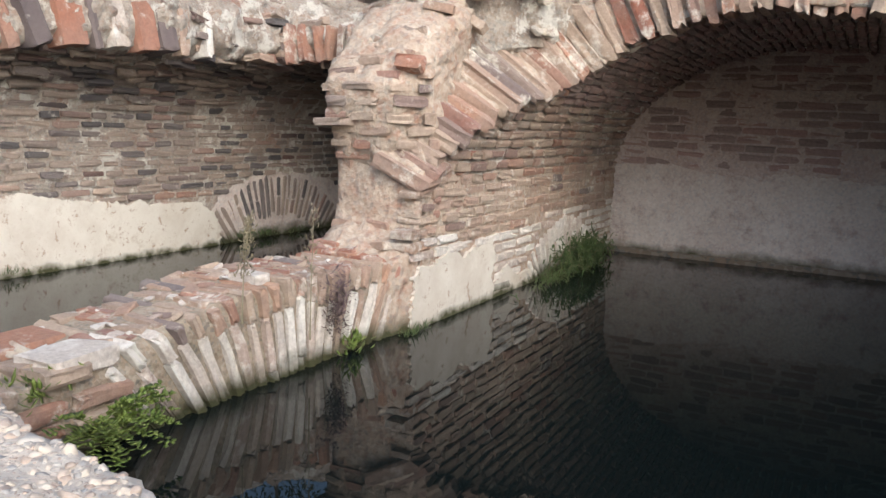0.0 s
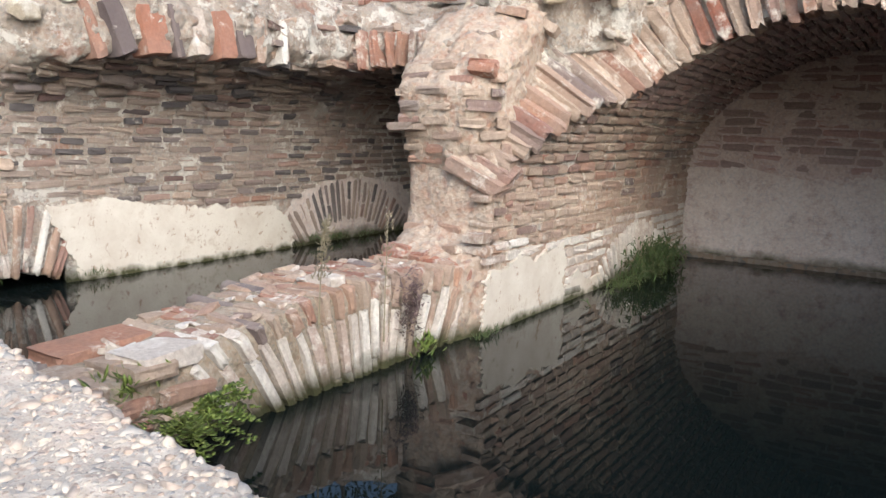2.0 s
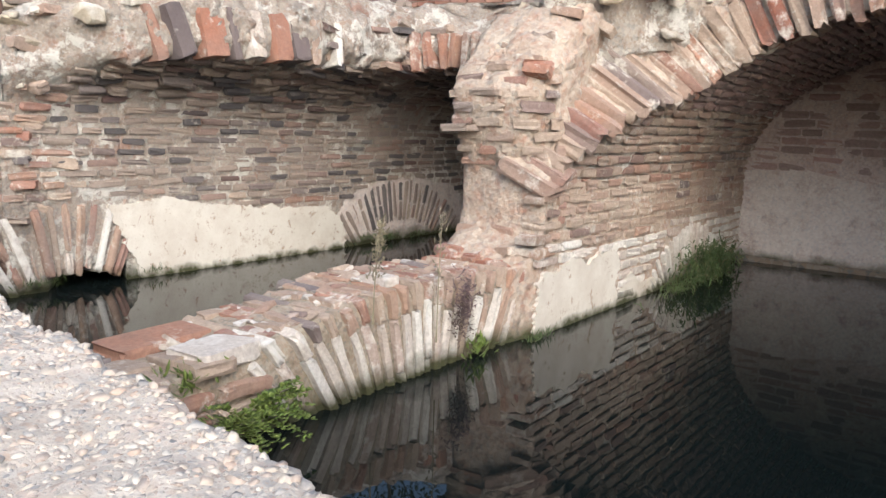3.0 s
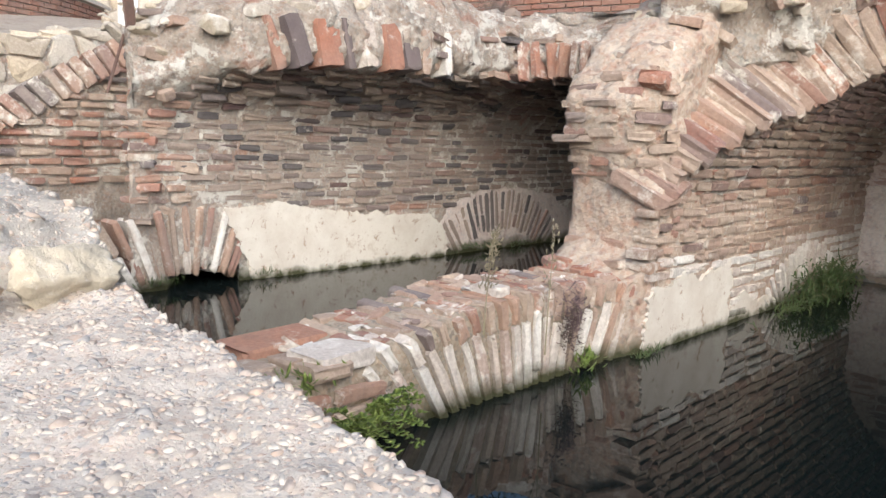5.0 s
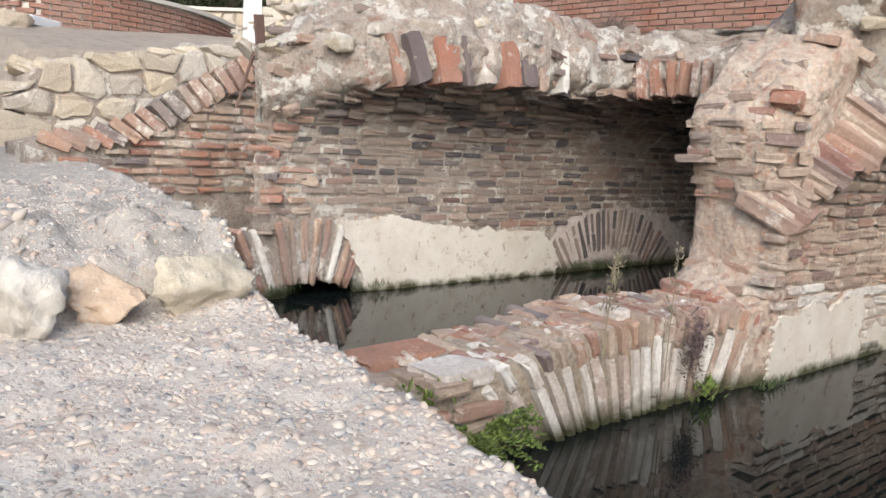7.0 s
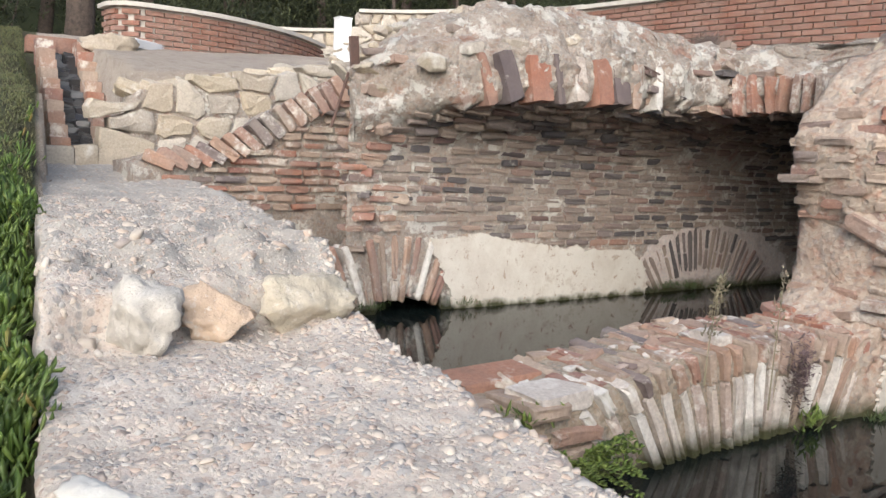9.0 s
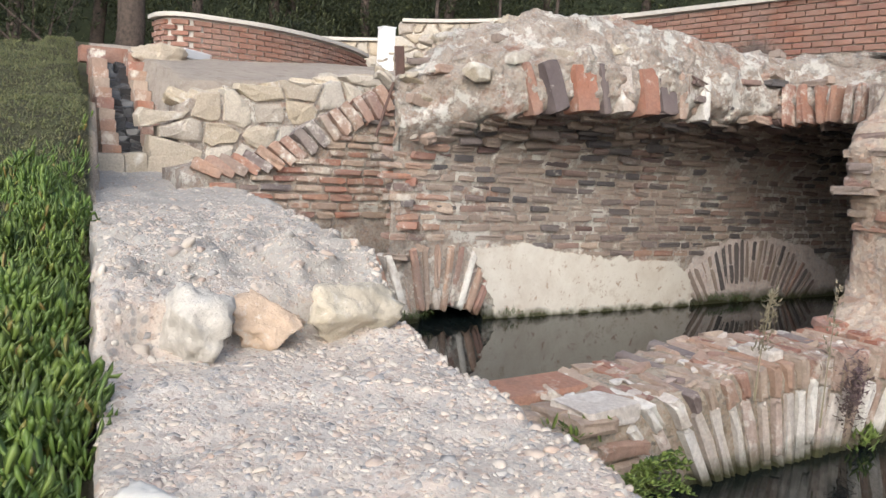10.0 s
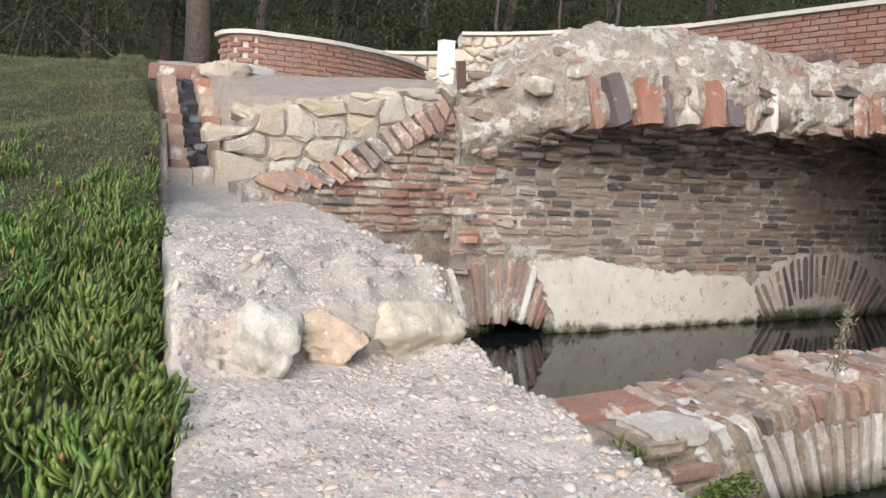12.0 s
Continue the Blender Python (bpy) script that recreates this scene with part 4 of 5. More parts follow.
# end wall bricks above the stucco
pl, z = [], 0.93
while z < 2.05:
    x = SPINE_X + R.uniform(-0.1, 0.1)
    while x < 1.0:
        ln = R.uniform(0.18, 0.34)
        inside = z < VZ + VB * math.sqrt(max(0, 1 - ((x + ln / 2 - VC) / VA) ** 2)) + 0.05
        if inside and z > 0.86 + 0.08 * noise.noise(Vector((x * 2, 0, 0))) and R.random() < 0.88:
            pl.append(((x + ln / 2, END_Y + 0.07 + R.normal(0, 0.004), z), turn([(1, 0, 0), (0, -1, 0), (0, 0, 1)], R, 0.02), (ln - 0.01, 0.15, 0.068)))
        x += ln
    z += 0.082
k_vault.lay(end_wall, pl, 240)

patch("stucco", [(SPINE_X, -0.1), (SPINE_X, 0.88), (-2.0, 0.9), (-1.5, 0.82), (-0.9, 0.88), (-0.2, 0.84), (0.4, 0.9), (1.0, 0.86), (1.0, -0.1)], (1, 0, 0), (0, 0, 1), (0, END_Y, 0), (0, -1, 0), 0.022, m_stucco, end_wall, "grey stained stucco")

# rubble stones on the tops: parts of the ruin's core
pl = []
for i in range(300):
    y = R.uniform(2.7, 6.8)
    x = R.uniform(-6.3, haunch(y) - 0.12)
    s = 0.03 + 0.11 * R.random() ** 2.2
    t = (x - (haunch(y) - 0.5)) / 0.4
    z = left_top(y) - (0.0 if t < 0 else min(0.35, t * 0.3))
    pl.append(((x, y, z - 0.03), turn([(0, 1, 0), (1, 0, 0), (0, 0, 1)], R, 0.3), (s * 1.5, s, s * 0.7)))
pl.append(((-5.22, 3.72, 2.03), turn([(0, 1, 0), (1, 0, 0), (0, 0, 1)], R, 0.1), (0.27, 0.2, 0.16)))
pl.append(((-5.25, 3.36, 1.97), turn([(0, 1, 0), (1, 0, 0), (0, 0, 1)], R, 0.2), (0.2, 0.16, 0.12)))
pl.append(((-5.35, 3.1, 1.86), turn([(0, 1, 0), (1, 0, 0), (0, 0, 1)], R, 0.2), (0.2, 0.18, 0.15)))
k_stone.lay(left_wall, pl[-3:] + pl[:-3], 220)
pl = []
for i in range(80):
    y = R.uniform(2.75, 6.2)
    k = R.random()
    x = haunch(y) - 0.09 - 0.28 * k
    z = left_curve(min(haunch(y), -4.6)) + 0.25 + 0.42 * k * R.uniform(0.7, 1.0)
    pl.append(((x, y, min(z, left_top(y))), turn([(0, 1, 0), (1, 0, 0), (0, 0, 1)], R, 0.35), (R.uniform(0.06, 0.2), R.uniform(0.06, 0.14), R.uniform(0.04, 0.09))))
k_pink.lay(left_wall, pl[::3])
k_stone.lay(left_wall, pl[1::3])
k_brown.lay(left_wall, pl[2::3])
pl = []
for i in range(70):
    y = R.uniform(4.4, 5.5)
    s = R.uniform(0.04, 0.11)
    pl.append(((R.uniform(-3.15, -2.7), y, spine_top(y) + R.uniform(-0.04, 0.02)), turn([(0, 1, 0), (1, 0, 0), (0, 0, 1)], R, 0.4), (s * 1.4, s, s * 0.7)))
for x, y, z, s in ((-2.86, 4.78, 1.93, 0.15), (-2.85, 4.93, 2.0, 0.13), (-2.7, 5.2, 2.06, 0.26), (-2.75, 4.95, 1.83, 0.08), (-2.9, 4.55, 1.78, 0.1)):
    pl.append(((x, y, z), turn([(0, 1, 0), (1, 0, 0), (0, 0, 1)], R, 0.2), (s * 1.3, s, s * 0.75)))
k_stone.lay(spine, pl, 80)
pl = []
for i in range(12):
    z = R.uniform(1.5, 2.0)
    y = lerp(z, [1.45, 1.58, 1.75, 1.95, 2.06], [4.16, 4.24, 4.4, 4.62, 4.92]) + R.uniform(0.02, 0.06)
    pl.append(((R.uniform(-3.12, -2.66), y, z), turn([(1, 0, 0), (0, 1, 0), (0, 0, 1)], R, 0.3), (R.uniform(0.06, 0.2), R.uniform(0.06, 0.1), R.uniform(0.035, 0.07))))
k_pink.lay(spine, pl[::3])
k_stone.lay(spine, pl[1::3])
k_red.lay(spine, pl[2::3])
pl = []
for i in range(90):
    x = R.uniform(-2.9, 0.6)
    y0 = lerp(x, [-3.0, -2.6, -2.3, -1.95, 1.4], [4.55, 4.82, 5.24, 5.64, 5.6])
    ext = 1.24 + 1.16 * math.sqrt(max(0.0, 1 - ((x - VC) / 2.25) ** 2))
    s = R.uniform(0.05, 0.16)
    pl.append(((x, y0 + R.uniform(0.0, 0.12), R.uniform(ext - 0.1, 2.6)), turn([(1, 0, 0), (0, 1, 0), (0, 0, 1)], R, 0.4), (s * 1.4, s, s * 0.7)))
for i in range(50):
    x = R.uniform(-2.8, -1.6)
    y0 = lerp(x, [-3.0, -2.6, -2.3, -1.95, 1.4], [4.55, 4.82, 5.24, 5.64, 5.6])
    s = R.uniform(0.04, 0.12)
    pl.append(((x, y0 + R.uniform(0.05, 0.2), R.uniform(1.8, 2.5)), turn([(1, 0, 0), (0, 1, 0), (0, 0, 1)], R, 0.4), (s * 1.4, s, s * 0.7)))
for a in np.arange(0.25, 1.25, 0.022):
    p, n = vault_pt(a, 0.36 + R.uniform(-0.02, 0.1))
    s = R.uniform(0.06, 0.15)
    pl.append(((p[0], lerp(a, *right_edge) + R.uniform(0.02, 0.16), p[1]), turn([(1, 0, 0), (0, 1, 0), (0, 0, 1)], R, 0.4), (s * 1.4, s, s * 0.8)))
k_stone.lay(fill, [p for i, p in enumerate(pl) if i % 4])
k_pink.lay(fill, pl[::4])

# wall of a further chamber beyond the pier
FX = -7.0


def far_line(y):
    return lerp(y, [1.5, 1.77, 2.06, 2.35, 2.76, 3.3, 4.2], [0.98, 1.04, 1.08, 1.18, 1.44, 1.74, 1.95])


secs = []
for y in np.linspace(1.5, 4.4, 50):
    zt = far_line(y) + 0.01
    secs.append([(x, y, z) for x, z in resample([(FX - 0.02, -0.7), (FX - 0.02, zt), (FX - 0.25, zt + 0.05), (FX - 0.7, zt + 0.02), (FX - 0.7, -0.7)], 60)])
far_wall = loft("wall_far_chamber", secs, m_mortar, 0.035, 4.0)
tagged(far_wall, "red brick wall of a further chamber with a broken arch springing", "wall", kind="structure")
pl = courses([(FX, 0.35), (FX, 1.9)], 1.6, 3.7, 0.074, R, lambda y, v, z, x: z > far_line(y) - 0.12 or z < 0.62, 1, (0.16, 0.3))
k_red.lay(far_wall, pl[::2])
k_pink.lay(far_wall, pl[1::2])
pl = []
for y in np.arange(1.72, 3.5, 0.1):
    up = lerp(y, [1.7, 2.4, 3.5], [0.35, 0.75, 1.2])
    d = np.array([-0.25, -math.cos(up), math.sin(up)])
    d /= np.linalg.norm(d)
    sd = np.cross(d, (1, 0, 0))
    sd /= np.linalg.norm(sd)
    pl.append(((FX - 0.085 + R.uniform(-0.012, 0.012), y - math.cos(up) * 0.1 + 0.08, far_line(y) + 0.01), turn([d, np.cross(sd, d), sd], R, 0.03), (0.25, 0.2, 0.096 * R.uniform(0.85, 1.05))))
k_red.lay(far_wall, pl)

# ---- ground and distance ----


def ground_material():
    m = Mat("ground", 0.95)
    dot = m.add("ShaderNodeVectorMath")
    dot.operation = "DOT_PRODUCT"
    dot.inputs[1].default_value = (0.137, 1.0, 0.0)
    m.link(m.world, dot.inputs[0])
    f = m.mask(dot.outputs["Value"], -0.11, -0.15)
    bare = m.mix(m.mask(m.noise(1.3, 6, 0.65), 0.4, 0.65), (0.44, 0.38, 0.32), (0.37, 0.31, 0.26))
    bare = m.mix(m.mask(m.noise(40, 4, 0.7), 0.55, 0.7), bare, (0.52, 0.47, 0.41))
    turf = m.mix(m.mask(m.noise(5, 6, 0.7), 0.4, 0.65), (0.075, 0.08, 0.035), (0.05, 0.045, 0.025))
    bare = m.mix(m.mask(m.noise(7, 6, 0.75, (3, 3, 3)), 0.5, 0.66), bare, (0.31, 0.26, 0.215))
    m.color(m.mix(f, bare, turf))
    m.bump(m.noise(12, 7, 0.75), 0.9, 0.08)
    return m.m


m_ground = ground_material()


def lawn_z(x, y):
    d = -x
    z = lerp(d, [-3, 0, 2, 4, 5.5, 6.7, 7.4, 8.2, 9.5, 11.4, 12.5, 15, 30], [0.1, 0.2, 0.42, 0.7, 0.98, 1.3, 1.4, 1.42, 1.72, 2.28, 2.36, 2.5, 2.6])
    z += 0.12 * noise.noise(Vector((x * 0.6, y * 0.6, 2))) + 0.12 * noise.noise(Vector((x * 1.5, y * 1.5, 7)))
    return z - 0.10 * min(1.5, max(0, conc_out(x) - y - 0.2))


def terrace_z(x, y):
    d = math.hypot(x + 0.5, y)
    return lerp(d, [8, 9.4, 10.5, 13, 16, 40], [1.5, 1.95, 2.15, 2.55, 2.75, 3.2])


def ground_z(x, y):
    out = conc_out(x) + 0.04
    if x < -9.3:
        if y < 1.15:
            return lawn_z(x, y)
        if y < 2.0:
            return min(0.8 + (-9.3 - x) * 0.42, terrace_z(x, y))
        return terrace_z(x, y)
    if y < out:
        return lawn_z(x, y)
    if x < -7.4 and y > 4.3:
        return lerp(-x, [7.4, 8.6, 9.3], [1.5, 1.9, 2.05])
    if x < -6.4 and y > 6:
        return 2.0
    if y > 9 or x > 1.4:
        return 1.6
    return -1.0


gx = np.r_[-400, -150, -60, np.arange(-40, -14, 1.0), np.arange(-14, 2.0, 0.14), np.arange(2, 12, 1.0), 40, 150, 400]
gy = np.r_[-400, -150, -40, np.arange(-20, -3, 1.0), np.arange(-3, 9.0, 0.14), np.arange(9, 30, 1.5), 60, 150, 400]
V, F = [], []
for x in gx:
    for y in gy:
        z = ground_z(x, y)
        V.append((x, y, z + (0.02 * noise.noise(Vector((x * 5, y * 5, 0))) if z > 0 else 0)))
ny = len(gy)
for i in range(len(gx) - 1):
    for j in range(ny - 1):
        a, b, c, d = i * ny + j, (i + 1) * ny + j, (i + 1) * ny + j + 1, i * ny + j + 1
        F += [(a, b, c), (a, c, d)]
ground = part("ground", mesh_tris("ground", V, F, m_ground, True))
tagged(ground, "bare sandy ground rising behind the ruin", "ground", kind="structure")


# ---- retaining wall of yellow stone, steps and water chute ----
SX = -9.0


def ret_top(y):
    return lerp(y, [1.9, 2.0, 2.6, 3.2, 3.7, 4.4, 5.2], [1.55, 1.72, 1.84, 1.95, 2.05, 2.15, 2.2])


secs = []
for y in np.linspace(1.95, 5.2, 30):
    secs.append([(x, y, z) for x, z in resample([(SX - 0.08, 0.4), (SX - 0.08, ret_top(y) - 0.06), (SX - 0.6, ret_top(y)), (SX - 0.6, 0.4)], 40)])
ret = loft("wall_retaining", secs, m_mortar, 0.03, 3.0)
tagged(ret, "retaining wall of rough yellow limestone blocks", "stone wall", kind="structure")
cell_wall(ret, 1.9, 5.1, 0.55, ret_top, lambda y: (np.array([SX - 0.06, y, 0.0]), np.array([0, 1.0, 0]), np.array([1.0, 0, 0])), 0.33, 0.23, R)
pl = []
for y in np.arange(2.0, 4.9, 0.2):
    pl.append(((SX - 0.2 - R.uniform(0, 0.2), y, ret_top(y) - 0.05), turn([(0, 1, 0), (1, 0, 0), (0, 0, 1)], R, 0.2), (R.uniform(0.12, 0.4), R.uniform(0.15, 0.3), R.uniform(0.08, 0.15))))
k_block.lay(ret, pl)

kerb = thing("stone_kerb", (-9.15, 1.75, 0.8), "row of grey stone blocks across the end of the concrete wall", "kerb")
y = 1.12
while y < 2.5:
    w = R.uniform(0.2, 0.36)
    v, f = block_shape((0.3, w - 0.015, 0.24), 0.03, 0.012, kit_r)
    o = part("stone", mesh_tris("stone", v, f, m_stone), parent=kerb)
    o.matrix_basis = Matrix.Translation((R.uniform(-0.02, 0.02), y + w / 2 - 1.75, 0.15 + R.uniform(-0.02, 0.02)))
    y += w

chute = thing("water_chute", (-9.3, 1.6, 0.95), "stepped brick water chute with wet black slates", "chute")
for i in range(10):
    x, z = -9.35 - i * 0.245, 1.07 + i * 0.125
    yc = 1.56 + i * 0.02
    for s, cols in ((-1, 1), (1, 3 if i < 3 else 2 if i < 6 else 1)):
        for k in range(cols):
            v, f = block_shape((0.25, 0.17, 0.30), 0.012, 0.006, kit_r)
            o = part("brick", mesh_tris("brick", v, f, m_red if R.random() < 0.45 else m_pink), parent=chute)
            o.matrix_basis = Matrix.Translation((x + 9.3, yc + s * (0.215 + k * 0.19) - 1.6, z - 0.95 - 0.06 - k * 0.03))
    for k in range(3):
        for dy in (-0.065, 0.065):
            v, f = block_shape((0.13, 0.125, 0.16), 0.008, 0.012, kit_r)
            o = part("slate_step", mesh_tris("slate_step", v, f, m_slate), parent=chute)
            o.matrix_basis = Matrix.LocRotScale((x + 9.3 - (k - 1) * 0.082 + R.uniform(-0.02, 0.02), yc - 1.6 + dy, z - 0.95 - 0.15 + (k - 1) * 0.042 + R.uniform(-0.02, 0.02)), Euler((R.normal(0, 0.12), R.normal(0, 0.15), R.normal(0, 0.2))), None)
top = part("brick_head", mesh_tris("brick_head", *block_shape((0.3, 0.56, 0.2), 0.015, 0.006, kit_r), m_garden), parent=chute)
top.matrix_basis = Matrix.Translation((-2.6, 0.05, 1.3))


def boulder(name, loc, size, seed, material, label, category="stone", group=""):
    """A rough broken rock with flat facets and pitted skin."""
    bm = bmesh.new()
    bmesh.ops.create_icosphere(bm, subdivisions=4, radius=0.5)
    r = np.random.default_rng(seed)
    planes = r.normal(0, 1, (10, 3))
    planes /= np.linalg.norm(planes, axis=1)[:, None]
    cut = r.uniform(0.2, 0.34, 10)
    for v in bm.verts:
        p = np.array(v.co)
        for n, c in zip(planes, cut):
            d = p @ n - c
            if d > 0:
                p = p - n * d * 0.85
        q = Vector(p)
        p = p + p * (0.2 * noise.noise(q * 4 + Vector((seed, 0, 0))) + 0.16 * noise.noise(q * 9 + Vector((seed, 5, 0))) + 0.12 * noise.noise(q * 21 + Vector((seed, 3, 0))))
        v.co = Vector((p[0] * size[0] * 1.3, p[1] * size[1] * 1.3, p[2] * size[2] * 1.3))
    for f in bm.faces:
        f.smooth = True
    ob = part(name, bm, material)
    ob.matrix_basis = Matrix.Translation(loc)
    return tagged(ob, label, category, group)


boulder("stone_block", (-11.4, 2.2, 2.28), (0.4, 0.62, 0.34), 3, m_stone, "pale squared stone block beside the chute")

# ---- garden walls ----


def garden_wall(name, pts, tops, base, label, stone=False):
    """A curved wall through plan points, with a coping that follows the given tops."""
    P = resample(pts, 60, False)
    wide = np.vstack([P[:1]] * 4 + [P] + [P[-1:]] * 4)
    P = resample(np.stack([wide[i:i + 9].mean(0) for i in range(60)]), 60, False)
    T = np.interp(np.linspace(0, 1, 60), np.linspace(0, 1, len(tops)), tops)
    secs = []
    for i, (x, y) in enumerate(P):
        d = P[min(i + 1, 59)] - P[max(i - 1, 0)]
        d /= np.linalg.norm(d)
        n = np.array([-d[1], d[0]])
        secs.append([(x + n[0] * k, y + n[1] * k, z) for k, z in ((-0.078, base), (-0.078, T[i]), (0.078, T[i]), (0.078, base))])
    w = loft(name, secs, m_coping if not stone else m_rubble, 0.0, 1.0, fine=0.004, smooth=False)
    tagged(w, label, "garden wall", kind="structure")
    secs = []
    for i, (x, y) in enumerate(P):
        d = P[min(i + 1, 59)] - P[max(i - 1, 0)]
        d /= np.linalg.norm(d)
        n = np.array([-d[1], d[0]])
        secs.append([(x + n[0] * k, y + n[1] * k, T[i] + z) for k, z in ((-0.17, 0.003), (-0.17, 0.06), (0.17, 0.06), (0.17, 0.003))])
    cap = loft("coping", secs, m_coping, 0.0, 1.0, parent=w, fine=0.003, smooth=False)
    d = np.r_[0, np.cumsum(np.linalg.norm(np.diff(P, axis=0), axis=1))]
    if stone:
        def at(s):
            a, b = (np.array([np.interp(k, d, P[:, 0]), np.interp(k, d, P[:, 1]), 0.0]) for k in (s - 0.05, s + 0.05))
            u = (b - a) / np.linalg.norm(b - a)
            out = np.array([u[1], -u[0], 0.0])
            return (a + b) / 2 + out * 0.11, u, out

        cell_wall(w, 0.06, d[-1] - 0.06, base + 0.35, lambda s: np.interp(s, d, T), at, 0.24, 0.16, R, 0.1)
        return w
    pl = []
    pitch, ln = 0.075, 0.25
    z = base + pitch / 2
    k = 0
    while z < max(T):
        s = (k % 2) * ln / 2
        while s < d[-1]:
            wdt = ln
            sc = min(s + wdt / 2, d[-1])
            x, y, t = np.interp(sc, d, P[:, 0]), np.interp(sc, d, P[:, 1]), np.interp(sc, d, T)
            if z + pitch / 2 < t + 0.03:
                x2, y2 = np.interp(sc + 0.05, d, P[:, 0]), np.interp(sc + 0.05, d, P[:, 1])
                x1, y1 = np.interp(sc - 0.05, d, P[:, 0]), np.interp(sc - 0.05, d, P[:, 1])
                u = np.array([x2 - x1, y2 - y1, 0.0])
                u /= np.linalg.norm(u)
                n = np.array([-u[1], u[0], 0])
                pl.append(((x, y, z) - n * 0.0, [u, n, np.array([0, 0, 1.0])], (wdt - 0.018, 0.235, pitch - 0.017)))
            s += wdt
        z += pitch
        k += 1
    k_garden.lay(w, pl, 280, (-8, 5))
    return w


garden_wall("wall_garden_left", [(-12.86, 2.54), (-12.1, 2.57), (-12.18, 3.14), (-12.12, 3.61), (-12.33, 4.19), (-12.67, 4.87), (-13.27, 5.6), (-13.76, 6.05), (-14.2, 6.4)], [2.9, 2.9, 2.9], 2.2, "curved red brick garden wall with pale coping")
garden_wall("wall_garden_right", [(-10.6, 8.6), (-9.4, 8.75), (-8.3, 8.8), (-7.3, 8.85), (-6.0, 8.95), (-4.0, 9.2)], [3.44, 3.43, 3.41, 3.39, 3.37, 3.37], 2.2, "curved red brick garden wall with pale sloping coping")
garden_wall("wall_stone_back", [(-13.81, 6.9), (-13.3, 7.9), (-12.4, 8.7), (-10.9, 9.4), (-10.3, 9.4)], [3.56, 3.62, 3.66, 3.64, 3.62], 2.4, "cream rubble stone wall with thin coping", True)
garden_wall("wall_stone_low", [(-15.0, 5.6), (-14.75, 6.11), (-14.2, 7.1), (-13.9, 7.6)], [3.2, 3.22, 3.26, 3.26], 2.5, "low cream rubble stone wall", True)

post = thing("white_post", (-11.67, 5.6, 2.45), "white painted square post in the gravel", "post")
bm = bmesh.new()
bmesh.ops.create_cube(bm, size=1, matrix=Matrix.LocRotScale((0, 0, 0.31), None, (0.2, 0.2, 0.66)))
bmesh.ops.bevel(bm, geom=bm.edges[:], offset=0.008, segments=2, affect="EDGES")
part("shaft", bm, m_white, post)
bm = bmesh.new()
bmesh.ops.create_cube(bm, size=1, matrix=Matrix.LocRotScale((0, 0, 0.645), None, (0.212, 0.212, 0.02)))
part("cap", bm, m_white, post)
pipe = thing("drain_cover", (-11.9, 2.85, 2.36), "pale blue painted concrete strip at the wall foot", "strip")
bm = bmesh.new()
bmesh.ops.create_cube(bm, size=1, matrix=Matrix.LocRotScale((0, 0, 0.02), Euler((0, 0, radians(45))), (0.12, 0.8, 0.12)))
bmesh.ops.bevel(bm, geom=bm.edges[:], offset=0.01, segments=1, affect="EDGES")
part("slab", bm, m_white, pipe)

# rusty iron on the ruin's end
stake = thing("iron_plate", (-5.9, 2.78, 1.66), "rusty iron plate standing on the ruin's broken end", "plate")
bm = bmesh.new()
bmesh.ops.create_cube(bm, size=1, matrix=Matrix.LocRotScale((0, 0, 0.2), Euler((0.12, 0, 0.2)), (0.02, 0.085, 0.36)))
bmesh.ops.bevel(bm, geom=bm.edges[:], offset=0.004, segments=1, affect="EDGES")
part("plate", bm, m_rust, stake)
bar = thing("iron_bar", (-5.86, 2.62, 1.45), "thin rusty iron bar against the broken wall end", "bar")
bm = bmesh.new()
bmesh.ops.create_cone(bm, cap_ends=True, segments=8, radius1=0.011, radius2=0.011, depth=0.42, matrix=Matrix.LocRotScale((0, 0.03, 0.12), Euler((-0.3, 0, 0)), None))
part("rod", bm, m_rust, bar)

# stones lying on the concrete
for i, (loc, size, seed, lab) in enumerate((((-3.02, 0.555, 0.70), (0.25, 0.28, 0.21), 7, "rough white limestone lump on the concrete"), ((-3.06, 0.825, 0.70), (0.2, 0.24, 0.155), 12, "rough orange limestone lump on the concrete"), ((-3.14, 1.15, 0.70), (0.26, 0.36, 0.23), 23, "large wedge of yellow limestone on the concrete"))):
    m = Mat("rock", 0.92)
    base = ((0.60, 0.56, 0.50), (0.60, 0.46, 0.34), (0.58, 0.515, 0.405))[i]
    c = m.mix(m.mask(m.noise(9, 6, 0.7), 0.42, 0.62), base, tuple(k * 0.78 for k in base))
    c = m.mix(m.mask(m.noise(30, 5, 0.7), 0.56, 0.7), c, (0.66, 0.62, 0.56))
    m.color(c)
    m.bump(m.noise(26, 6, 0.7), 0.8, 0.02)
    m.bump(m.noise(120, 4, 0.7), 0.5, 0.004)
    boulder("stone", loc, size, seed, m.m, lab, "stone", group="stones on the concrete wall")
boulder("stone", (-1.99, 0.25, 0.605), (0.16, 0.13, 0.06), 31, m_chalk, "small white stone on the concrete edge", group="stones on the concrete wall")

# ---- pebbles and plants ----
from mathutils.bvhtree import BVHTree


def tree_of(ob):
    me = ob.data
    return BVHTree.FromPolygons([v.co[:] for v in me.vertices], [p.vertices[:] for p in me.polygons])


conc_tree, ground_tree = tree_of(concrete), tree_of(ground)
P = np.random.default_rng(77)


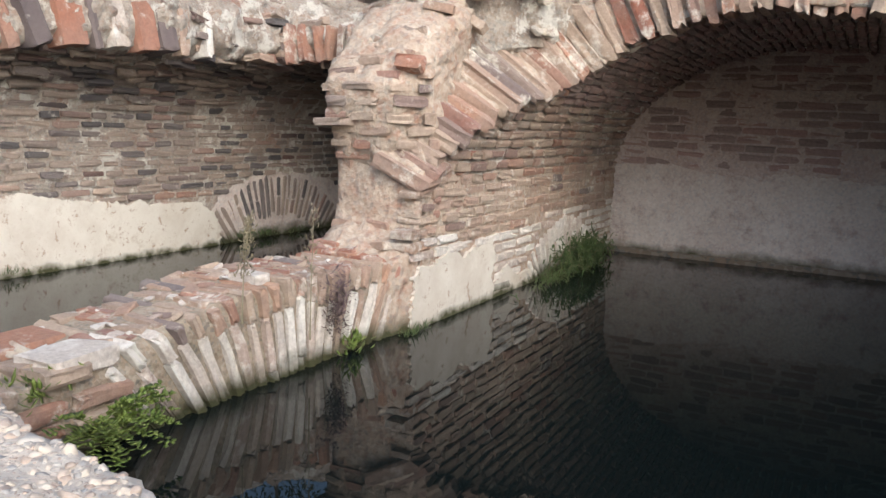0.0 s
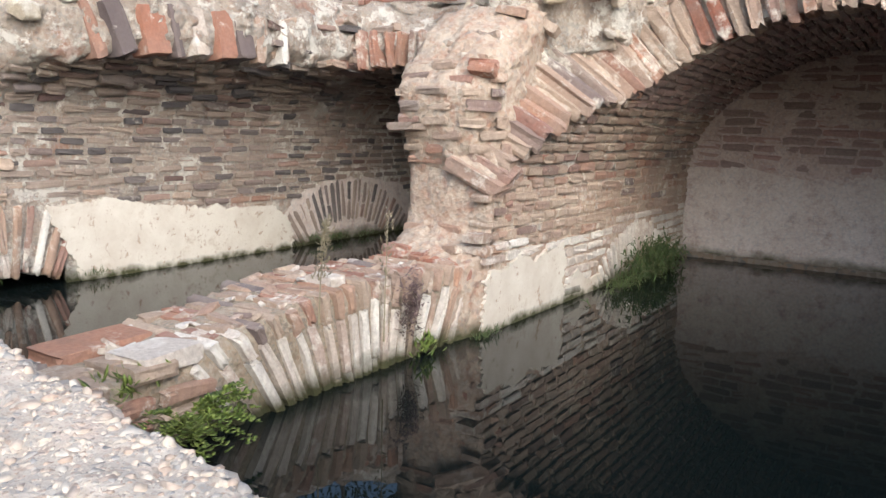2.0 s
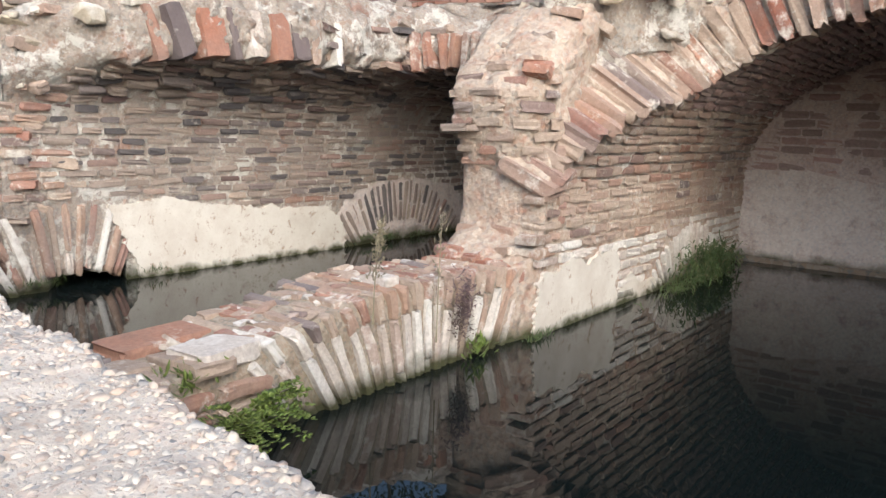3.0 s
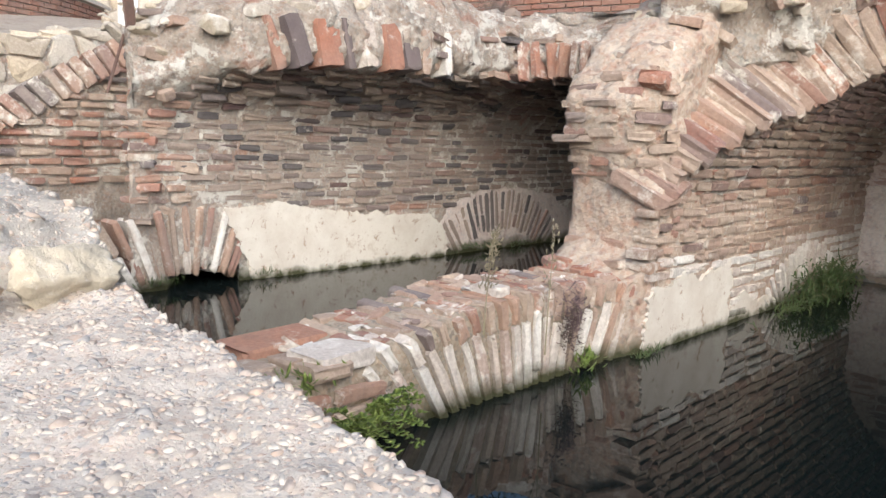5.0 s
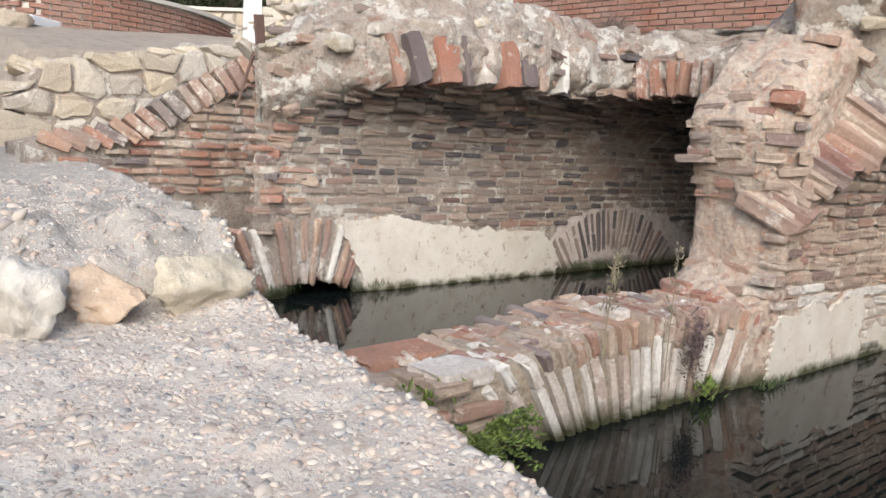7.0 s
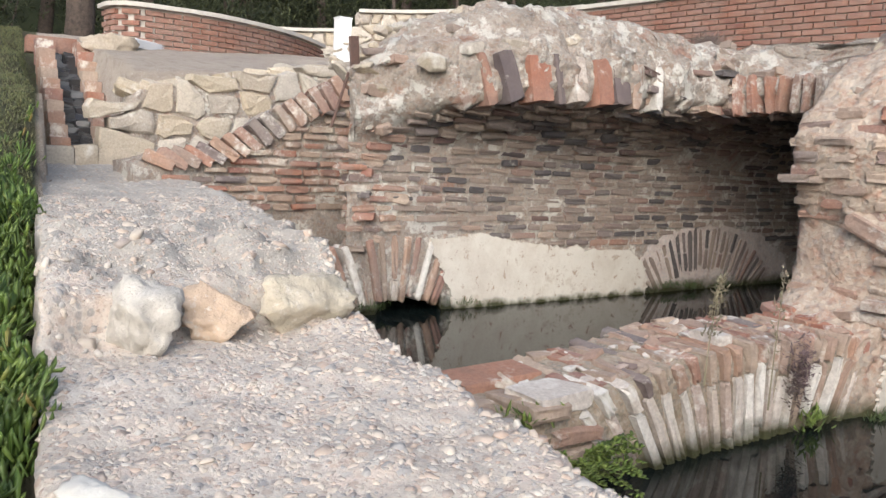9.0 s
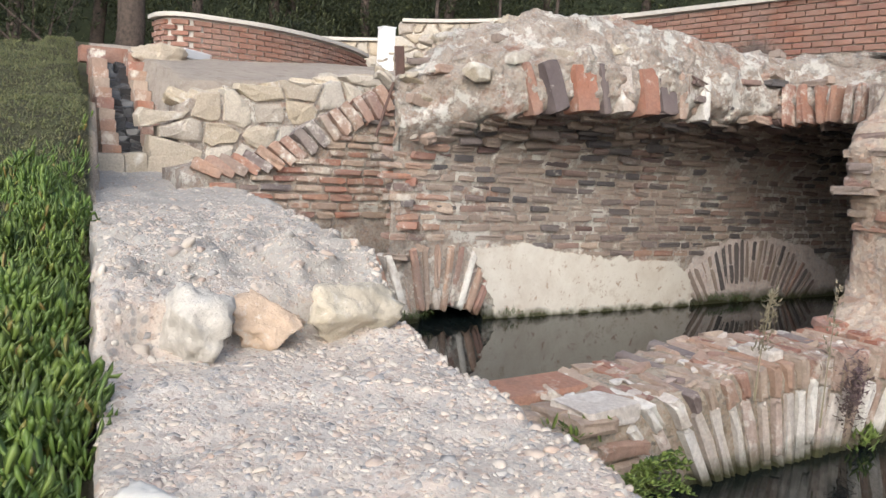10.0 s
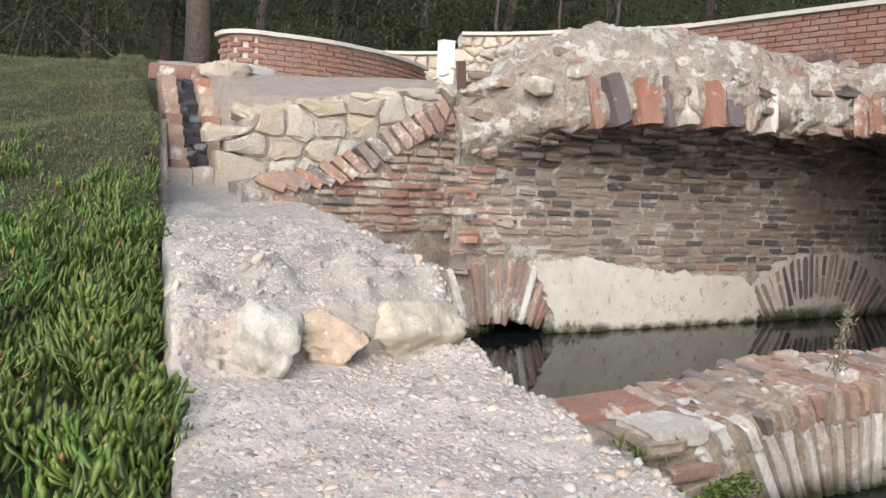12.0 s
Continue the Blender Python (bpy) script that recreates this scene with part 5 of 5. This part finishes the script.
def drop(tree, x, y, z=6.0):
    hit, n, _, _ = tree.ray_cast(Vector((x, y, z)), Vector((0, 0, -1)))
    return (None, None) if hit is None else (np.array(hit), np.array(n))


peb_shapes = []
for i in range(12):
    d = P.normal(0, 1, (13, 3))
    d /= np.linalg.norm(d, axis=1)[:, None]
    peb_shapes.append(hull_mesh(d * 0.5 * P.uniform(0.85, 1.1, (13, 1))))
places = []
for i in range(32000):
    x = -0.9 - 4.6 * P.random() ** 1.3 if i < 18500 else P.uniform(-5.2, -3.1) if i < 25000 else P.uniform(-9, -5)
    f = P.random()
    y = conc_out(x) + (conc_in(x) - conc_out(x)) * f
    h, n = drop(conc_tree, x, y, 2.0)
    if h is None:
        continue
    s = 0.008 + (0.022 if x > -3.1 else 0.012) * P.random() ** 2.2
    if P.random() < 0.025:
        s = P.uniform(0.03, 0.055)
    side = np.cross(n, (0.3, 1.0, 0.2))
    side /= np.linalg.norm(side)
    way = P.uniform(0, math.tau)
    a1 = side * math.cos(way) + np.cross(n, side) * math.sin(way)
    M = np.stack([a1 * s * 1.5, np.cross(n, a1) * s, n * s * 0.8], 1)
    places.append((h + n * s * P.uniform(-0.3, -0.1), M))
for i in range(520):
    x = P.uniform(-3.6, -0.8)
    y = conc_in(x) + P.uniform(-0.05, 0.03)
    h, n = drop(conc_tree, x, y, 2.0)
    if h is None or h[2] < 0.4:
        continue
    s = 0.01 + 0.03 * P.random() ** 2
    places.append((h - n * 0.004, rand_rot(P) @ np.diag([s * 1.3, s, s * 0.9])))
pebbles = part("pebbles", scatter_mesh("pebbles", peb_shapes, places, m_pebble, True), parent=concrete)
tagged(pebbles, kind="stuff")


def leaves(name, base, direction, length, width, material, bend=0.3, flat=False, belly=0.5):
    """Many tapering leaves as one mesh, from arrays of roots, ways and sizes."""
    n = len(base)
    d = direction / np.linalg.norm(direction, axis=1)[:, None]
    s = np.cross(d, np.array([0, 0, 1.0]) + P.normal(0, 0.2, (n, 3)))
    s /= np.linalg.norm(s, axis=1)[:, None] + 1e-9
    u = np.cross(s, d)
    L, W = length[:, None], width[:, None]
    mid = base + d * L * belly + np.array([0, 0, -1.0]) * L * bend * 0.1
    tip = base + d * L + np.array([0, 0, 1.0]) * L * bend * 0.5
    k = 0.25 if flat else 0.8
    ring0 = [base + s * W * 0.3, base - s * W * 0.3, base - u * W * 0.3 * k]
    ring1 = [mid + s * W * 0.5, mid - s * W * 0.5, mid - u * W * 0.6 * k]
    V = np.stack(ring0 + ring1 + [tip], 1)
    t = np.array([(0, 1, 4), (0, 4, 3), (1, 2, 5), (1, 5, 4), (2, 0, 3), (2, 3, 5), (3, 4, 6), (4, 5, 6), (5, 3, 6)])
    F = (np.arange(n)[:, None, None] * 7 + t[None]).reshape(-1, 3)
    return mesh_tris(name, V.reshape(-1, 3), F, material, True)


# ice plants beside the concrete wall
B, D, Ln, Wd = [], [], [], []
for i in range(8400):
    x = -0.2 - 6.2 * P.random() ** 1.1
    y = conc_out(x) - 0.02 - (2.0 * P.random() ** 1.1 if i < 7500 else 0.22 * P.random())
    near = conc_out(x) - y < 0.3 and x > -3.6
    if not near and P.random() > lerp(1.3 * noise.noise(Vector((x * 1.5, y * 1.5, 3))) - max(0, -x - 4.2) * 0.36, [-0.45, -0.15], [0.02, 1.0]):
        continue
    h, n = drop(ground_tree, x, y)
    if h is None:
        continue
    clump = noise.noise(Vector((x * 5.5, y * 5.5, 0)))
    if clump < -0.12 and P.random() < 0.8:
        continue
    c = h + np.array([0, 0, P.uniform(-0.02, 0.04) + 0.3 * max(0, clump + 0.05)])
    axis = np.array([P.normal(0.1, 0.28) + 0.3 * noise.noise(Vector((x * 4, y * 4, 8))), P.normal(0.05, 0.28) + 0.3 * noise.noise(Vector((x * 4, y * 4, 5))), 1.0])
    for k in range(int(P.integers(5, 9))):
        B.append(c + P.normal(0, 0.02, 3) + axis * P.uniform(0, 0.03))
        D.append(axis + P.normal(0, 0.3, 3))
        Ln.append(P.uniform(0.035, 0.068))
        Wd.append(P.uniform(0.014, 0.021))
ice = part("ice_plants", leaves("ice_plants", np.array(B), np.array(D), np.array(Ln), np.array(Wd), m_ice, 0.12, belly=0.74))
tagged(ice, "fleshy green ice plants spilling against the concrete wall", "ice plant", kind="stuff")

# creeping mat on the bank behind
B, D, Ln, Wd = [], [], [], []
for i in range(76000):
    x = -3.2 - 10.9 * P.random() ** 1.15
    y = min(conc_out(x), 1.2 + (-9.2 - x) * 0.08 if x < -9.0 else 9) - 0.03 - 4.5 * P.random() ** 1.3
    h, n = drop(ground_tree, x, y)
    if h is None:
        continue
    B.append(h + np.array([0, 0, P.uniform(-0.01, 0.025)]))
    D.append(np.array([P.normal(0, 0.7), P.normal(0, 0.7), P.uniform(0.3, 1.0)]))
    Ln.append(P.uniform(0.018, 0.036) * (1.0 + max(0, -x - 6) * 0.06))
    Wd.append(P.uniform(0.008, 0.016))
mat = part("creeping_plants", leaves("creeping_plants", np.array(B), np.array(D), np.array(Ln), np.array(Wd), m_mat, 0.2, True))
tagged(mat, "dense olive green creeping ground cover on the bank", "ground cover", kind="stuff")


def tuft(name, loc, n, spread, length, width, material, label, category, up=1.0, flat=True, bend=0.2, soft=0.55):
    """A small plant: one mesh of many leaves from a root."""
    b = np.array([P.normal(0, 1, 3) * np.array(spread) for _ in range(n)])
    d = np.stack([P.normal(0, soft, n), P.normal(0, soft, n), P.uniform(0.3, 1.0, n) * up], 1)
    e = thing(name, loc, label, category)
    tagged(part("leaves", leaves("leaves", b, d, P.uniform(*length, n), P.uniform(*width, n), material, bend, flat), parent=e), kind="stuff")
    return e


fern = thing("fern", (-2.55, 1.98, 0.13), "bright green leafy weed rooted in the low wall", "plant")
for k in range(44):
    a, el = P.uniform(-1.3, 1.3), P.uniform(0.1, 1.0)
    tipv = np.array([math.cos(a) * math.cos(el) * 0.22, math.sin(a) * 0.3, math.sin(el) * 0.28])
    b, d, ln, wd = [], [], [], []
    for t in np.linspace(0.25, 1, 10):
        p = tipv * t + np.array([0, 0, -0.1 * t * t])
        for s in (-1, 1):
            b.append(p)
            d.append(np.array([-tipv[1] * s, tipv[0] * s, 0.05]) * 3 + tipv * 1.5 + P.normal(0, 0.25, 3))
            ln.append(P.uniform(0.02, 0.038) * (1.2 - 0.4 * t))
            wd.append(P.uniform(0.013, 0.024))
    part("frond", leaves("frond", np.array(b), np.array(d), np.array(ln), np.array(wd), m_fern, -0.2, True), parent=fern)
bush = thing("grass_bush", (-2.45, 6.95, 0.0), "bushy green grass hanging over the water", "grass")
part("foliage", leaves("foliage", P.normal(0, 1, (1700, 3)) * np.array([0.05, 0.3, 0.08]) + np.array([0, 0.0, 0.12]), np.stack([P.normal(0.35, 0.5, 1700), P.normal(0, 0.5, 1700), P.normal(0.3, 0.6, 1700)], 1), P.uniform(0.04, 0.11, 1700), P.uniform(0.009, 0.02, 1700), m_grass, -0.6, True), parent=bush)["kind"] = "stuff"
part("foliage", leaves("foliage", P.normal(0, 1, (260, 3)) * np.array([0.03, 0.25, 0.03]) + np.array([0.02, -0.75, 0.04]), np.stack([P.normal(0.35, 0.3, 260), P.normal(0, 0.5, 260), P.normal(0.3, 0.5, 260)], 1), P.uniform(0.05, 0.13, 260), P.uniform(0.005, 0.01, 260), m_grass, -0.6, True), parent=bush)["kind"] = "stuff"
tuft("weed", (-2.62, 3.65, 0.05), 70, (0.02, 0.05, 0.03), (0.03, 0.06), (0.012, 0.02), m_fern, "small bright green weed at the water's edge", "weed")
tuft("dry_plant", (-2.625, 3.5, 0.28), 380, (0.012, 0.05, 0.09), (0.02, 0.05), (0.006, 0.012), m_purple, "dry purplish plant clinging to the arch bricks", "plant", 0.3)
tuft("weed", (-2.66, 1.85, 0.3), 60, (0.03, 0.08, 0.02), (0.03, 0.06), (0.012, 0.02), m_fern, "small green weed on the low wall", "weed")
tuft("dry_bush", (-5.75, 6.55, 2.33), 900, (0.06, 0.08, 0.05), (0.08, 0.2), (0.003, 0.006), m_purple, "dry brown bush on top of the ruin", "bush", 1.0)
for x, y, z, n in ((-5.63, 6.15, 0.06, 90), (-5.63, 6.5, 0.04, 120), (-5.63, 3.75, 0.04, 50), (-5.63, 2.85, 0.06, 80), (-5.63, 7.0, 0.03, 60), (-2.55, 4.2, 0.0, 90)):
    tuft("weed", (x, y, z), n, (0.012, 0.08, 0.015), (0.025, 0.06), (0.004, 0.008), m_grass, "green weeds growing at the waterline", "weed")


def stalk(loc, height, lean, heads):
    """A tall dry weed: a thin stem with seed heads along its top."""
    t = thing("dry_stalk", loc, "tall thin dry weed stalk with seed heads", "stalk", "dry stalks")
    bm = bmesh.new()
    pts = [Vector((lean[0] * k * k, lean[1] * k * k, height * k)) for k in np.linspace(0, 1, 9)]
    rings = []
    for i, p in enumerate(pts):
        r = 0.0045 * (1.1 - i / 9)
        rings.append([bm.verts.new(p + Vector((r * math.cos(a), r * math.sin(a), 0))) for a in (0, 2.1, 4.2)])
    for a, b in zip(rings, rings[1:]):
        for j in range(3):
            bm.faces.new((a[j], a[(j + 1) % 3], b[(j + 1) % 3], b[j]))
    part("stem", bm, m_dry, t)
    n = heads
    k = P.uniform(0.45, 1.0, n)
    b = np.stack([lean[0] * k * k, lean[1] * k * k, height * k], 1) + P.normal(0, 0.012, (n, 3)) * (1.3 - k)[:, None] * 2
    part("seed_head", leaves("seed_head", b, P.normal(0, 0.6, (n, 3)) + np.array([0, 0, 0.6]), P.uniform(0.015, 0.04, n), P.uniform(0.006, 0.013, n), m_dry, 0.2), parent=t)["kind"] = "stuff"


stalk((-2.635, 2.8, 0.33), 0.47, (0.02, 0.02), 130)
stalk((-2.63, 3.28, 0.15), 0.66, (0.0, 0.02), 50)

# ---- wood behind ----


def tree(loc, height, radius, crown_at, crown_r, n, label, bare=False, seed=0, lean=0.0):
    r = np.random.default_rng(seed)
    t = thing("tree", loc, label, "tree", "trees of the wood")
    bm = bmesh.new()

    def limb(a, b, ra, rb, seg=7):
        prev = None
        for k in np.linspace(0, 1, seg):
            p = a.lerp(b, k) + Vector(r.normal(0, ra * 0.5, 3)) * (0 if k in (0, 1) else 1)
            rad = ra + (rb - ra) * k
            ring = [bm.verts.new(p + Vector((rad * math.cos(w), rad * math.sin(w), 0))) for w in np.linspace(0, math.tau, 9)[:-1]]
            if prev:
                for j in range(8):
                    bm.faces.new((prev[j], prev[(j + 1) % 8], ring[(j + 1) % 8], ring[j]))
            prev = ring

    topv = Vector((lean * height, 0.1 * height * r.normal(0, 0.3), height))
    limb(Vector((0, 0, -0.4)), topv, radius, radius * 0.35, 10)
    for k in range(7):
        h = r.uniform(crown_at * 0.7, 0.95)
        a = topv * h
        w = r.uniform(0, math.tau)
        limb(a, a + Vector((math.cos(w), math.sin(w), r.uniform(0.2, 0.7))) * crown_r * 0.8, radius * 0.3, radius * 0.06, 5)
    for f in bm.faces:
        f.smooth = True
    part("trunk", bm, m_bark, t)
    if not bare:
        c = []
        for k in range(9):
            w = r.uniform(0, math.tau)
            c.append((math.cos(w) * crown_r * r.uniform(0, 0.8), math.sin(w) * crown_r * r.uniform(0, 0.8), height * r.uniform(crown_at, 1.05)))
        idx = r.integers(9, size=n)
        b = np.array(c)[idx] + r.normal(0, 0.36, (n, 3)) * crown_r * np.array([1, 1, 0.8])
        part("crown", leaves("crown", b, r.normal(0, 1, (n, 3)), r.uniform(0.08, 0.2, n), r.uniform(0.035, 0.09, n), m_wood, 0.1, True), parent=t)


tree((-16.3, 2.72, 2.6), 9.0, 0.26, 0.6, 2.2, 1500, "tall pine with a thick grey-brown bare trunk", seed=1, lean=-0.02)
spots = [(-19, -3.5, 6, 0.12, 0.1), (-18.5, -0.8, 5.5, 0.1, 0.12), (-20, 1.2, 7, 0.14, 0.15), (-19, 4.6, 6.5, 0.14, 0.12), (-19.5, 6.5, 7, 0.16, 0.1), (-18.5, 8.6, 6.5, 0.13, 0.1), (-18, 10.6, 7, 0.16, 0.12), (-17, 12.6, 6.5, 0.14, 0.1), (-15.5, 14.6, 7, 0.15, 0.12), (-13.5, 16.5, 6.5, 0.14, 0.1), (-11, 18, 7, 0.15, 0.1), (-8, 19, 7, 0.15, 0.1), (-22, 3.2, 8, 0.18, 0.1), (-22, 8, 8, 0.18, 0.1), (-20, 13, 8, 0.18, 0.1), (-22, -2, 8, 0.18, 0.1)]
for i, (x, y, hh, rr, ca) in enumerate(spots):
    tree((x, y, 2.6), hh, rr, ca, 1.7, 4200, "dark evergreen tree at the edge of the wood", seed=10 + i, lean=0.02 * (-1) ** i)
for i, (x, y) in enumerate(((-14.6, 8.2), (-13.9, 10.6), (-15.2, 10.0))):
    tree((x, y, 2.7), 3.6, 0.05, 0.3, 0.9, 0, "small bare tree with pale twisting limbs", True, 40 + i, 0.06)


def hedge(loc, size, n, material, label, seed):
    r = np.random.default_rng(seed)
    b = r.uniform(-1, 1, (n, 3)) * np.array(size) / 2
    b[:, 2] += size[2] / 2
    b += r.normal(0, 0.12, (n, 3))
    e = thing("hedge", loc, label, "hedge")
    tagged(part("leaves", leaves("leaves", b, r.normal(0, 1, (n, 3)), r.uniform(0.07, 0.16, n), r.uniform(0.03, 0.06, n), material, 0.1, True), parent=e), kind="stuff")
    return e


front_hedge = hedge((-15.6, -0.6, 2.4), (0.8, 4.6, 1.5), 3600, m_wood, "leggy green hedge above the bank", 3)
hedge((-15.9, 5.4, 2.9), (0.8, 2.2, 0.75), 1800, m_wood, "clipped dark green hedge behind the wall", 4)
hedge((-14.2, 12.3, 3.0), (1.0, 4.0, 1.3), 2600, m_wood, "clipped dark green hedge behind the wall", 5)
for i in range(26):
    y = -2.8 + i * 0.18 + P.normal(0, 0.08)
    bm = bmesh.new()
    bmesh.ops.create_cone(bm, cap_ends=True, segments=6, radius1=P.uniform(0.015, 0.035), radius2=0.008, depth=1.4, matrix=Matrix.LocRotScale((P.normal(0, 0.2), y + 0.6, 0.55), Euler((P.normal(0, 0.4), P.normal(0, 0.3), 0)), None))
    part("stem", bm, m_bark, front_hedge)

# curved sheet far behind, coloured dark to stand in for shade in the wood
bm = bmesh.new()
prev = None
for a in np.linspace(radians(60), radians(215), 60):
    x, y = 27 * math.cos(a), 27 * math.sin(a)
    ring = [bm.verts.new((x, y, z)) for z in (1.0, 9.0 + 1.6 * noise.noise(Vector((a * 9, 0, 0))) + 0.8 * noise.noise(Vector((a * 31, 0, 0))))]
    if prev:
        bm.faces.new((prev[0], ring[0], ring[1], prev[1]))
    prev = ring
m = Mat("wood_shade", 1.0)
# near-black mottling: the shade between far trees put into the colour
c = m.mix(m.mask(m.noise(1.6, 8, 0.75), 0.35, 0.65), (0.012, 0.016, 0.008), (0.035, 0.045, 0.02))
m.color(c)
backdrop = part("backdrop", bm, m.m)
tagged(backdrop, "backdrop sheet coloured dark as the shade deep in the wood", "wood", kind="structure")
